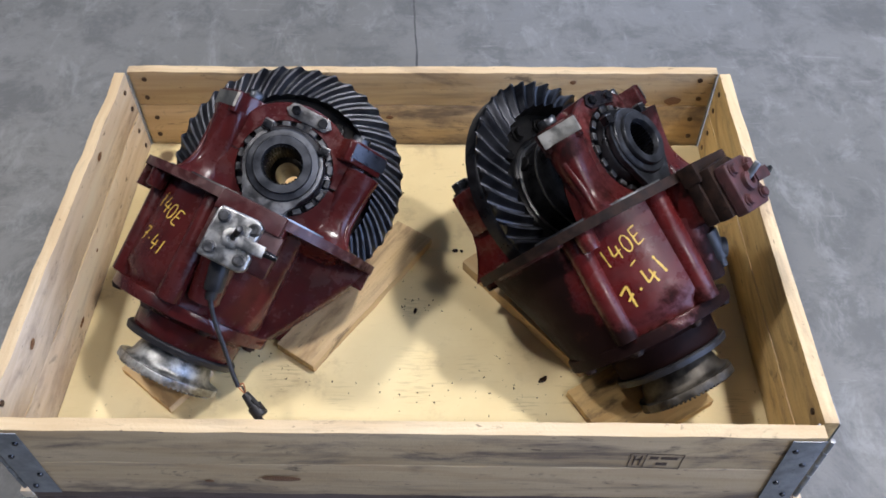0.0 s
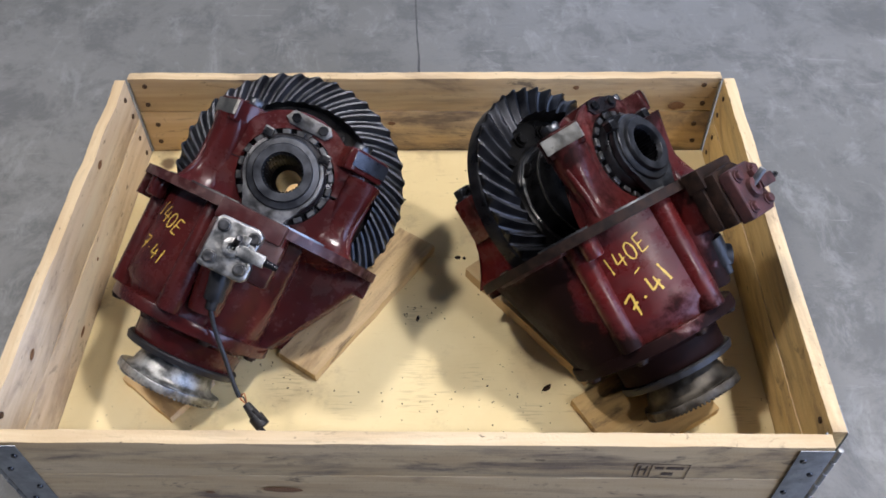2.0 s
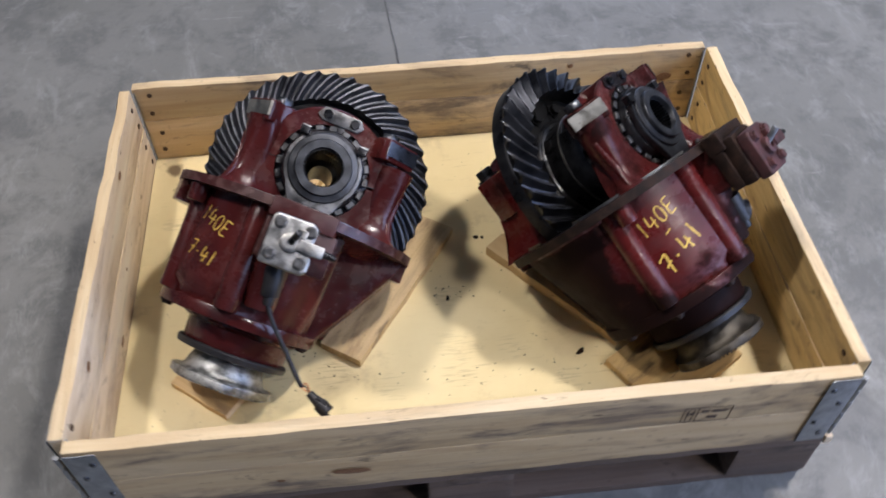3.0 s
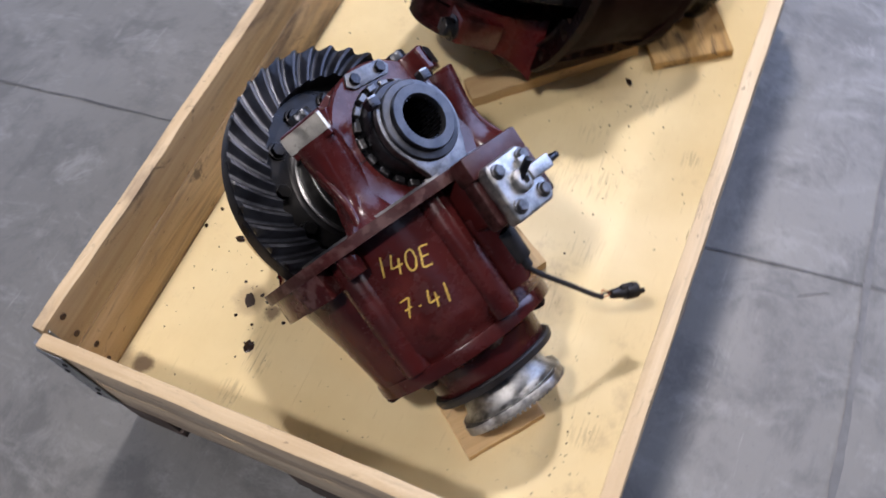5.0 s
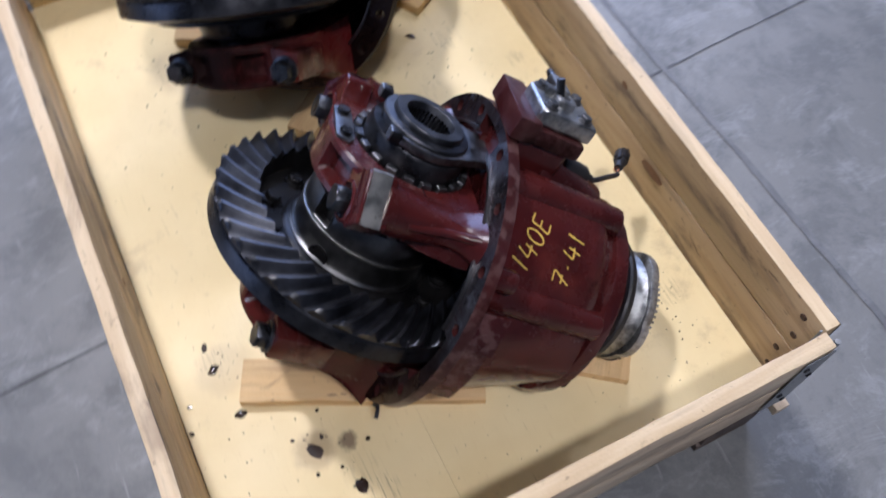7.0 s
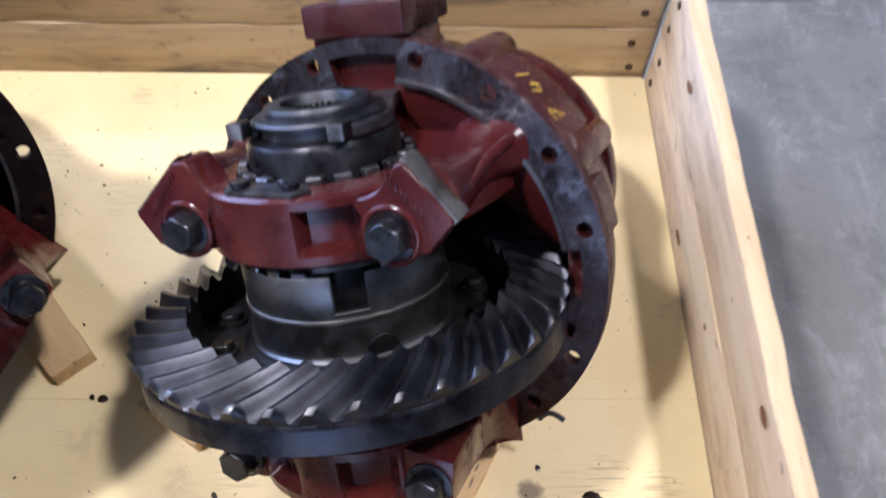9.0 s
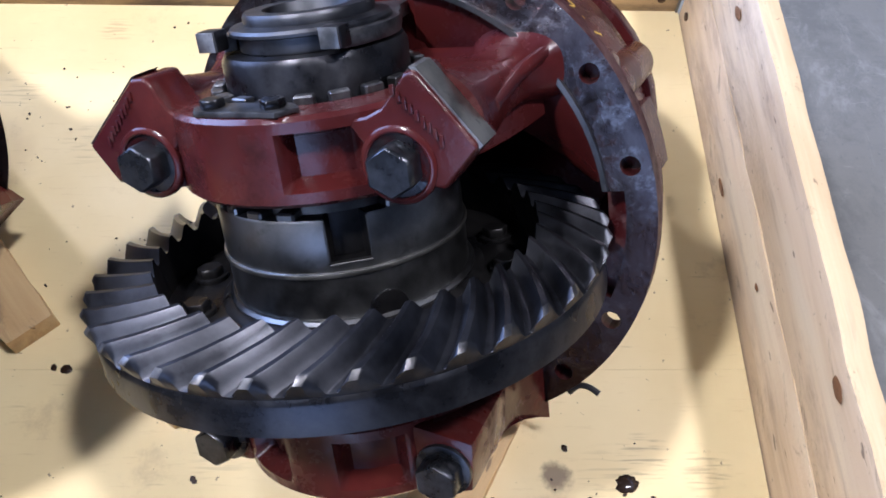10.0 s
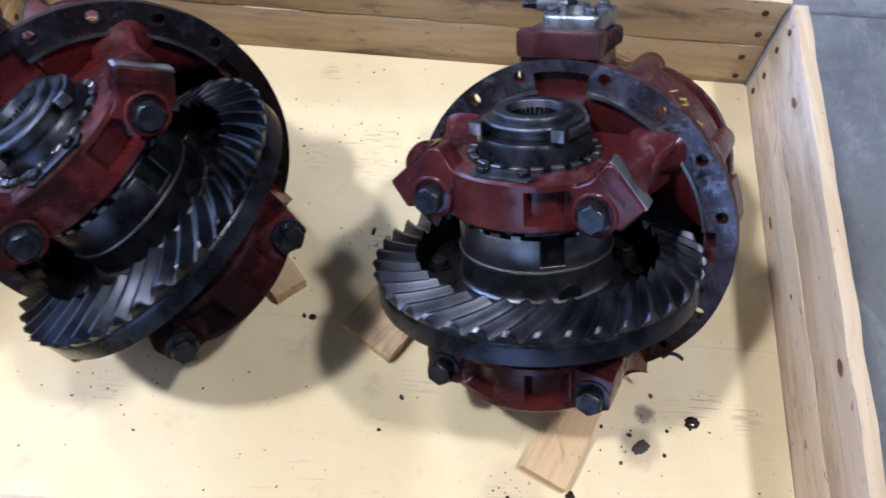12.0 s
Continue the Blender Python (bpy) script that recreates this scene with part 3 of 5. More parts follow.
for x0, x1, z0, z1 in ((-0.032, -0.030, -0.014, 0.014), (-0.030, -0.022, 0.002, 0.005), (-0.023, -0.021, -0.014, 0.014), (-0.010, 0.002, 0.006, 0.013), (0.006, 0.030, 0.006, 0.013), (0.002, 0.018, -0.012, -0.004)):
    part("stamp_mark", ink(x0, x1, z0, z1), M_INK, stamp)

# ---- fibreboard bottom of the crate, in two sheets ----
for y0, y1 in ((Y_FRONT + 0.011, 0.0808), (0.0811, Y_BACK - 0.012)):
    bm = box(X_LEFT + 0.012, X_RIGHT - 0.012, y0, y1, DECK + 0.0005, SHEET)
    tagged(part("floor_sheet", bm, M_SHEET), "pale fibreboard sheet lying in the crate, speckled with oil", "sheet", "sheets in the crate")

# ---- wooden packing pieces ----


def offcut(corners, thick, material, label, seed=0, cut=False):
    """A plank on the crate's bottom, from the middle of one end to the middle of the other, and its width."""
    (ax, ay), (bx, by), width = corners
    length = math.hypot(bx - ax, by - ay)
    t = thing("wooden_plank", pose((ax + bx) / 2, (ay + by) / 2, SHEET + 0.0005 + thick / 2, 0, 0, math.degrees(math.atan2(by - ay, bx - ax))), label, "plank", "packing planks")
    board("plank", length, width, thick, Matrix(), material, t, wear=0.0015, bevel=0.0015, seed=seed)
    if cut:
        part("cut_end", box(length / 2 - 0.001, length / 2 + 0.0012, -width / 2 + 0.002, width / 2 - 0.002, -thick / 2 + 0.002, thick / 2 - 0.001, 0.0004), M_BOARD_PALE, t, "pale freshly sawn end grain")


offcut(((-0.205, -0.171), (-0.010, 0.117), 0.083), 0.019, M_OFFCUT_PALE, "stained pine plank wedged under a red differential", 31)
offcut(((-0.255, 0.283), (-0.404, -0.022), 0.063), 0.020, M_OFFCUT, "yellow pine plank with oil drips under a differential", 32)
offcut(((-0.4675, -0.162), (-0.3705, -0.2375), 0.096), 0.017, M_OFFCUT, "square pine offcut under a yoke flange", 33, True)
offcut(((0.291, -0.295), (0.458, -0.192), 0.138), 0.018, M_OFFCUT_OIL, "oil-soaked pine offcut under a yoke flange", 34)
offcut(((0.100, 0.050), (0.300, -0.185), 0.048), 0.024, M_OFFCUT, "narrow pine batten under the grimy differential", 35)
offcut(((0.405, 0.160), (0.340, 0.020), 0.060), 0.020, M_OFFCUT, "short pine plank under the grimy differential", 36)

# ---- knots in the boards ----


def knot(at, facing, rx, rz, tilt, seed):
    """An oval knot, a hair proud of the board that it belongs to."""
    bm = bmesh.new()
    n = 28
    rim, c = [], bm.verts.new((0, 0, 0.0007))
    mid = []
    for i in range(n):
        a = 2 * math.pi * i / n
        f = 1 + 0.2 * noise.noise(Vector((2 * math.cos(a) + seed, 2 * math.sin(a), seed)))
        rim.append(bm.verts.new((rx * f * math.cos(a), rz * f * math.sin(a), 0)))
        mid.append(bm.verts.new((0.8 * rx * f * math.cos(a), 0.8 * rz * f * math.sin(a), 0.0006)))
    for i in range(n):
        j = (i + 1) % n
        bm.faces.new((rim[i], rim[j], mid[j], mid[i]))
        bm.faces.new((mid[i], mid[j], c))
    side = min((o for o in collar.children if o.name.startswith(facing[0])), key=lambda o: abs(o.matrix_basis.translation.z + DECK - at[2]))
    ob = part("knot", bm, M_KNOT, side, "dark oval knot", 60)
    m = Matrix.Translation(at) @ pose(0, 0, 0, 90, 0, facing[1]) @ pose(0, 0, 0, 0, 0, tilt)
    ob.matrix_basis = (collar.matrix_world @ side.matrix_basis).inverted() @ m


BACK, LEFT, FRONT_IN, FRONT_OUT = ("back", 0), ("left", 90), ("front", 180), ("front", 0)
for i, (at, facing, rx, rz, tilt) in enumerate((
    ((0.504, 0.3762, 0.272), BACK, 0.017, 0.010, 5), ((-0.07, 0.3762, 0.226), BACK, 0.008, 0.005, 0), ((0.30, 0.3762, 0.318), BACK, 0.006, 0.005, 0),
    ((-0.5852, -0.112, 0.178), LEFT, 0.012, 0.0042, 0), ((-0.5852, 0.160, 0.318), LEFT, 0.011, 0.006, 0), ((-0.5852, 0.023, 0.214), LEFT, 0.004, 0.003, 0), ((-0.5852, -0.24, 0.300), LEFT, 0.009, 0.006, 10),
    ((-0.245, -0.3862, 0.224), FRONT_IN, 0.027, 0.0115, 4), ((-0.14, -0.3862, 0.313), FRONT_IN, 0.007, 0.006, 0),
    ((-0.19, -0.4118, 0.200), FRONT_OUT, 0.030, 0.009, -4), ((-0.30, -0.4118, 0.19), FRONT_OUT, 0.007, 0.004, 0),
)):
    knot(at, facing, rx, rz, tilt, i * 1.9)

# ---- the two differentials ----
FY = -0.0725                   # gear-side face of the mounting flange
FX, FZ, FR = -0.009, -0.003, 0.207
PX, PZ = -0.028, 0.022         # pinion axis


def sector(a0, a1, r0, r1, y0, y1, hole=None, cells=6, closed=(True, True)):
    """One piece of the flange ring between two angles, with a through hole at (angle, radius, size) if given."""
    bm = bmesh.new()

    def at(a, r, y):
        return bm.verts.new((FX + r * math.cos(radians(a)), y, FZ + r * math.sin(radians(a))))

    def edge(n):
        line = [(a0 + (a1 - a0) * i / n, r1) for i in range(n)] + [(a1, r1 + (r0 - r1) * i / 3) for i in range(3)]
        return line + [(a1 + (a0 - a1) * i / n, r0) for i in range(n)] + [(a0, r0 + (r1 - r0) * i / 3) for i in range(3)]

    line = edge(cells)
    n = len(line)
    top, low = [at(a, r, y1) for a, r in line], [at(a, r, y0) for a, r in line]
    for i in range(n):
        if (cells <= i < cells + 3 and not closed[1]) or (i >= 2 * cells + 3 and not closed[0]):
            continue
        bm.faces.new((top[i], top[(i + 1) % n], low[(i + 1) % n], low[i]))
    if not hole:
        for ring, mi in ((top, 1), (low, 0)):
            for i in range(cells):
                j = 2 * cells + 3 - i
                f = bm.faces.new((ring[i], ring[i + 1], ring[j - 1], ring[j]))
                f.material_index = mi
            # the two ends
            e1 = [ring[k] for k in range(cells, cells + 4)]
            e0 = [ring[k] for k in range(2 * cells + 3, n)] + [ring[0]]
            for e in (e1, e0):
                try:
                    bm.faces.new(e).material_index = mi
                except ValueError:
                    pass
        return bm
    ha, hr, size = hole
    hx, hz = FX + hr * math.cos(radians(ha)), FZ + hr * math.sin(radians(ha))
    rims = []
    for ring, y in ((top, y1), (low, y0)):
        rim = []
        for v in ring:
            w = math.atan2(v.co.z - hz, v.co.x - hx)
            rim.append(bm.verts.new((hx + size * math.cos(w), y, hz + size * math.sin(w))))
        for i in range(n):
            bm.faces.new((ring[i], ring[(i + 1) % n], rim[(i + 1) % n], rim[i])).material_index = 1 if y == y1 else 0
        rims.append(rim)
    for i in range(n):
        bm.faces.new((rims[0][i], rims[0][(i + 1) % n], rims[1][(i + 1) % n], rims[1][i]))
    return bm


def flange_mesh():
    """The mounting flange: a ring with bolt holes, wider cut where the ring gear passes, and a slot for the fork."""
    holes = [147.5, 169.0, 208.0, 228.2, 249.0, 269.5, 290.0, 310.5, 331.0, 11.5, 32.0, 52.3, 72.6, 104.2, 125.7]
    rows = []
    holes = sorted(holes)
    for i, h in enumerate(holes):
        b0, b1 = h + 5.5, holes[(i + 1) % len(holes)] - 5.5 + (360 if i == len(holes) - 1 else 0)
        mid = (b0 + b1) / 2 % 360
        inner = 0.193 if 80 < mid < 98 else 0.184 if (178 < mid < 200 or mid > 338 or mid < 2) else 0.170
        rows.append((h - 5.5, h + 5.5, 0.170, (h, 0.1915, 0.0076), 6))
        rows.append((b0, b1, inner, None, max(3, int((b1 - b0) / 4))))
    bms = []
    for i, (a0, a1, inner, hole, cells) in enumerate(rows):
        open_ends = (rows[i - 1][2] != inner, rows[(i + 1) % len(rows)][2] != inner)
        bms.append(sector(a0, a1, inner, FR, FY - 0.015, FY, hole, cells, open_ends))
    bm = join(*bms)
    bmesh.ops.remove_doubles(bm, verts=bm.verts, dist=0.00005)
    return bm


NEAR = (0.195, 0.150, 0.135, 0.150, 0.178, 0.178, 0.190, 0.196, 0.200, 0.200, 0.200, 0.200)
FAR = (0.098, 0.088, 0.105, 0.125, 0.165, 0.168, 0.172, 0.150, 0.128, 0.118, 0.108, 0.104)


def housing_mesh():
    """The hollow pinion housing: a casting that narrows from the flange to the end plate."""
    seg, rows = 192, [-0.0875, -0.105, -0.13, -0.16, -0.19, -0.22, -0.235, -0.250, -0.260]
    bm = bmesh.new()
    outer, inner = [], []
    for y in rows:
        f = (-0.0875 - y) / 0.172
        ro, ri = [], []
        for i in range(seg):
            a = 360 * i / seg
            keep = 1 if 112 <= a <= 158 and y > -0.24 else 0
            hollow = -0.12 * max(0.0, math.cos(radians(a + 10)))
            g = f ** (1 - hollow)
            r = blend(NEAR, a) * (1 - g) + blend(FAR, a) * g
            if 4 < a < 72:      # an open bay beside the actuator, with a flat web for a floor
                r = min(r, max(0.076 / math.cos(radians(a)), 0.026 / math.sin(radians(a))))
            if 105 <= a <= 165 and not keep and y > -0.24:
                r = min(r, 0.178)
            if keep:
                r = 0.178
            d = Vector((math.cos(radians(a)), 0, math.sin(radians(a))))
            ro.append(bm.verts.new(d * r + Vector((0, y, 0))))
            ri.append(bm.verts.new(d * max(r - 0.014, 0.05) + Vector((0, max(y, -0.248), 0))))
        outer.append(ro)
        inner.append(ri)
    for grid in (outer, inner):
        for a, b in zip(grid, grid[1:]):
            for i in range(seg):
                try:
                    bm.faces.new((a[i], a[(i + 1) % seg], b[(i + 1) % seg], b[i]))
                except ValueError:
                    pass
    for i in range(seg):
        bm.faces.new((outer[0][i], outer[0][(i + 1) % seg], inner[0][(i + 1) % seg], inner[0][i]))
    bm.faces.new(outer[-1])
    bm.faces.new(inner[-1])
    return bm


def rib(a, r, size, y0, y1):
    c, s = math.cos(radians(a)) * r, math.sin(radians(a)) * r
    return rod((c, y0, s), (c * 0.985, y1, s * 0.985), size, size * 0.92, 28, 0.004)


def saddle_mesh(z0, z1, foot):
    """The bearing saddle: a pedestal from the flange to the parting line, with the lower half of the bore."""
    line = [(-foot, FY - 0.004), (-foot * 0.90, FY + 0.030), (-0.107, -0.012), (-0.105, 0.0)]
    line += [(0.0762 * math.cos(radians(a)), 0.0762 * math.sin(radians(a))) for a in range(180, 361, 9)]
    line += [(0.105, 0.0), (0.107, -0.012), (foot * 0.90, FY + 0.030), (foot, FY - 0.004)]
    bm = bmesh.new()
    n = len(line)
    a = [bm.verts.new((x, y, z0)) for x, y in line]
    b = [bm.verts.new((x, y, z1)) for x, y in line]
    for i in range(n - 1):
        bm.faces.new((a[i], a[i + 1], b[i + 1], b[i]))
    # flanks, in strips from the bore to the foot
    bore = list(range(3, n - 3))
    feet = [bm.verts.new((-foot + 2 * foot * i / (len(bore) - 1), FY - 0.004, z0)) for i in range(len(bore))]
    feet2 = [bm.verts.new((v.co.x, v.co.y, z1)) for v in feet]
    for ring, ft in ((a, feet), (b, feet2)):
        for i in range(len(bore) - 1):
            bm.faces.new((ring[bore[i]], ring[bore[i + 1]], ft[i + 1], ft[i]))
        bm.faces.new((ring[0], ring[1], ring[2], ring[3], ft[0]))
        bm.faces.new((ring[n - 4], ring[n - 3], ring[n - 2], ring[n - 1], ft[-1]))
    bmesh.ops.remove_doubles(bm, verts=bm.verts, dist=0.0004)
    bmesh.ops.subdivide_edges(bm, edges=[e for e in bm.edges if e.calc_length() > 0.018], cuts=3, use_grid_fill=True)
    for v in bm.verts:
        t = max(0.0, (-v.co.y - 0.006) / 0.07) ** 1.7
        if v.co.y < -0.006:
            f = (v.co.z - z0) / (z1 - z0)
            out = min(1.0, max(0.0, (abs(v.co.x) - 0.055) / 0.065))
            out = out * out * (3 - 2 * out)
            low = 0.010 * out - 0.018 * (1 - out) if z0 > 0 else -0.03
            v.co.z += t * ((0.003 if z0 > 0 else 0.012) * f + low * (1 - f))
    return bm


def column_mesh(sx):
    """The rounded column that carries a cap ear down to the flange, waisted in the middle."""
    table = ((0.0475, 0.111, 0.101, 0.0310, 0.0320, 1.7), (0.012, 0.108, 0.098, 0.0285, 0.0265, 2.3), (-0.030, 0.106, 0.099, 0.0255, 0.0195, 2.8), (-0.055, 0.110, 0.102, 0.0290, 0.0190, 2.8), (-0.077, 0.119, 0.106, 0.0380, 0.0270, 2.6))
    bm = bmesh.new()
    rings = []
    for i in range(len(table) - 1):
        rows = [table[min(max(k, 0), len(table) - 1)] for k in (i - 1, i, i + 1, i + 2)]
        for q in range(6 + (i == len(table) - 2)):
            t = q / 6
            y, cx, cz, hx, hz, n = (0.5 * (2 * b + (c - a) * t + (2 * a - 5 * b + 4 * c - e) * t * t + (3 * b - a - 3 * c + e) * t ** 3) for a, b, c, e in zip(*rows))
            ring = []
            for k in range(40):
                w = 2 * math.pi * k / 40
                c, s = math.cos(w), math.sin(w)
                ring.append(bm.verts.new((sx * (cx + hx * math.copysign(abs(c) ** (2 / n), c)), y, cz + hz * math.copysign(abs(s) ** (2 / n), s))))
            rings.append(ring)
    for a, b in zip(rings, rings[1:]):
        for k in range(40):
            bm.faces.new((a[k], a[(k + 1) % 40], b[(k + 1) % 40], b[k]))
    bm.faces.new(rings[0])
    bm.faces.new(rings[-1][::-1])
    return bm


def web_mesh(mirror):
    """The dished wall inside the flange ring, from beside the ring gear up to the fork slot."""
    bm = bmesh.new()
    grid = []
    for i in range(31):
        a = 7 + 72 * i / 30
        low = 0.150 - 0.055 * min(1.0, max(0.0, (a - 7) / 36)) ** 0.8
        line = []
        for k in range(8):
            s = k / 7
            r = 0.1697 + (low - 0.1697) * s
            w = 180 - a if mirror else a
            line.append((FX + r * math.cos(radians(w)), FY - 0.005 - 0.020 * s ** 1.4, FZ + r * math.sin(radians(w))))
        grid.append(line)
    for lift in (0.0, -0.009):
        rows = [[bm.verts.new((x, y + lift, z)) for x, y, z in line] for line in grid]
        for a, b in zip(rows, rows[1:]):
            for k in range(7):
                bm.faces.new((a[k], a[k + 1], b[k + 1], b[k]))
    bm.verts.ensure_lookup_table()
    half = len(bm.verts) // 2
    rim = [(i, 0) for i in range(31)] + [(30, k) for k in range(1, 8)] + [(i, 7) for i in range(29, -1, -1)] + [(0, k) for k in range(6, 0, -1)]
    for (i, k), (j, m) in zip(rim, rim[1:] + rim[:1]):
        bm.faces.new((bm.verts[i * 8 + k], bm.verts[j * 8 + m], bm.verts[half + j * 8 + m], bm.verts[half + i * 8 + k]))
    return bm


def cap_mesh(z0, z1, pockets):
    """The bearing cap: an arch over the upper half of the bore, with recessed pockets in its back."""
    cols = []
    for i in range(121):
        a = 1.5 * i
        edge = max([min(a - p0, p1 - a) for p0, p1 in pockets])
        edge = min(1.0, max(0.0, edge / 4.5))
        cols.append((a, edge * edge * (3 - 2 * edge)))
    w = z1 - z0
    rows = (0.0, 0.05, 0.17, 0.27, 0.73, 0.83, 0.95, 1.0)
    bm = bmesh.new()
    out, inn = [], []
    for a, deep in cols:
        c, s = math.cos(radians(a)), math.sin(radians(a))
        r = 0.1055 / max(1.0, abs(s) * 1.0)
        line = []
        for k, f in enumerate(rows):
            rr = r - (0.003 if k in (0, 7) else 0) - (0.0165 * deep if k in (3, 4) else 0)
            line.append(bm.verts.new((rr * c, rr * s, z0 + w * f)))
        out.append(line)
        inn.append([bm.verts.new((0.0762 * c, 0.0762 * s, z)) for z in (z0, z1)])
    for i in range(len(cols) - 1):
        a, b = out[i], out[i + 1]
        for k in range(7):
            bm.faces.new((a[k], a[k + 1], b[k + 1], b[k]))
        bm.faces.new((a[0], b[0], inn[i + 1][0], inn[i][0]))
        bm.faces.new((a[7], b[7], inn[i + 1][1], inn[i][1]))
        bm.faces.new((inn[i][0], inn[i + 1][0], inn[i + 1][1], inn[i][1]))
    for i in (0, -1):
        bm.faces.new(out[i] + [inn[i][1], inn[i][0]])
    return bm


TEETH = 39


def ring_gear_mesh():
    """A spiral bevel ring gear: crisp curved teeth with flat lands, on a turned rim with a back cone."""
    bm = bmesh.new()
    rad = 10
    r_toe, r_heel = 0.143, 0.1948
    shape = ((0.0, 0.0), (0.03, 0.0), (0.065, 0.06), (0.20, 0.52), (0.325, 0.93), (0.355, 1.0), (0.515, 1.0), (0.545, 0.93), (0.67, 0.52), (0.805, 0.06), (0.84, 0.0))
    cols = []
    for t in range(TEETH):
        chip = 0.0006 * math.sin(t * 2.7)
        for phase, high in shape:
            turn = 360 * (t + phase) / TEETH - 1.3
            col = []
            for j in range(rad):
                f = min(1.0, j / (rad - 2)) if j < rad - 2 else (0.935 if j == rad - 2 else 1.0)
                r = r_toe + (r_heel - r_toe) * f - (0.0058 * (1 - high) if j == rad - 1 else 0)
                a = radians(turn + 4.0 - 16.0 * f + 1.0 * f * f)
                depth = 0.0090 + 0.0048 * f
                z = 0.0045 - 0.011 * f - depth * (1 - high) - ((0.0042 + chip) * high if j == rad - 1 else 0)
                col.append(bm.verts.new((r * math.cos(a), r * math.sin(a), z)))
            for r, z in ((0.1880, -0.0232), (0.1892, -0.0255), (0.1898, -0.0275), (0.1900, -0.0475), (0.1870, -0.0492), (0.165, -0.056), (0.108, -0.056), (0.108, -0.036), (0.141, -0.033)):
                a = radians(turn - (11.0 if r > 0.15 else 0.0))
                col.append(bm.verts.new((r * math.cos(a), r * math.sin(a), z)))
            cols.append(col)
    n = len(cols[0])
    for i in range(len(cols)):
        a, b = cols[i], cols[(i + 1) % len(cols)]
        for k in range(n):
            f = bm.faces.new((a[k], a[(k + 1) % n], b[(k + 1) % n], b[k]))
            # slot 1: inner faces, with the shade inside the gear as a darker colour
            f.material_index = 1 if k >= n - 4 else 2 if k >= rad else 3 if k == rad - 2 and i % len(shape) in (5, 6) else 0
    return bm


GLYPHS = {
    "1": (((0.34, 1.0), (0.26, 0.0)),),
    "4": (((0.16, 0.98), (0.02, 0.36), (0.24, 0.36), (0.58, 0.44)), ((0.46, 0.74), (0.36, 0.0))),
    "0": (((0.36, 1.0), (0.14, 0.86), (0.04, 0.46), (0.12, 0.10), (0.28, 0.0), (0.46, 0.16), (0.54, 0.56), (0.46, 0.90), (0.33, 1.0)),),
    "E": (((0.54, 1.0), (0.12, 0.96), (0.09, 0.5), (0.06, 0.02), (0.50, 0.06)), ((0.09, 0.50), (0.44, 0.54))),
    "7": (((0.04, 0.92), (0.56, 1.0), (0.36, 0.5), (0.18, 0.0)), ((0.10, 0.44), (0.54, 0.54))),
    ".": (((0.16, 0.40), (0.30, 0.42)),),
    "-": (((0.08, 0.46), (0.46, 0.54)),),
}


def writing(text, size, theta, y, tilt, r, pen=0.0027):
    """Characters drawn by hand with a paint marker, as ribbons laid on the round housing wall."""
    high, step = 0.74 * size, 0.53 * size
    c, s = math.cos(radians(tilt)), math.sin(radians(tilt))
    bm = bmesh.new()
    for i, sign in enumerate(text):
        for line in GLYPHS[sign]:
            pts = [Vector((x * high + (i - (len(text) - 1) / 2 - 0.25) * step, (v - 0.5) * high)) for x, v in line]
            fine = []
            for k in range(len(pts) - 1):
                p0, p1, p2, p3 = pts[max(k - 1, 0)], pts[k], pts[k + 1], pts[min(k + 2, len(pts) - 1)]
                m1, m2 = (p2 - p0) * 0.32, (p3 - p1) * 0.32
                n = max(3, int((p2 - p1).length / 0.0015))
                for q in range(n + (k == len(pts) - 2)):
                    f = q / n
                    fine.append(p1 * (2 * f ** 3 - 3 * f * f + 1) + m1 * (f ** 3 - 2 * f * f + f) + p2 * (3 * f * f - 2 * f ** 3) + m2 * (f ** 3 - f * f))
            rows = []
            for k, p in enumerate(fine):
                way = (fine[min(k + 1, len(fine) - 1)] - fine[max(k - 1, 0)]).normalized()
                side = Vector((-way.y, way.x))
                w = pen / 2 * (0.95 + 0.5 * noise.noise(Vector((p.x * 260, p.y * 260, theta + i))))
                row = []
                for e in (p - side * w, p + side * w):
                    u, v = e.x * c - e.y * s, e.x * s + e.y * c
                    a = radians(theta) - u / r
                    row.append(bm.verts.new((r * math.cos(a), y + v, r * math.sin(a))))
                rows.append(row)
            for a, b in zip(rows, rows[1:]):
                bm.faces.new((a[0], a[1], b[1], b[0]))
    return bm


def turned(bm):
    """The caps sit slightly askew to the flange."""
    bm.transform(Matrix.Rotation(radians(3.5), 4, "Z"))
    return bm


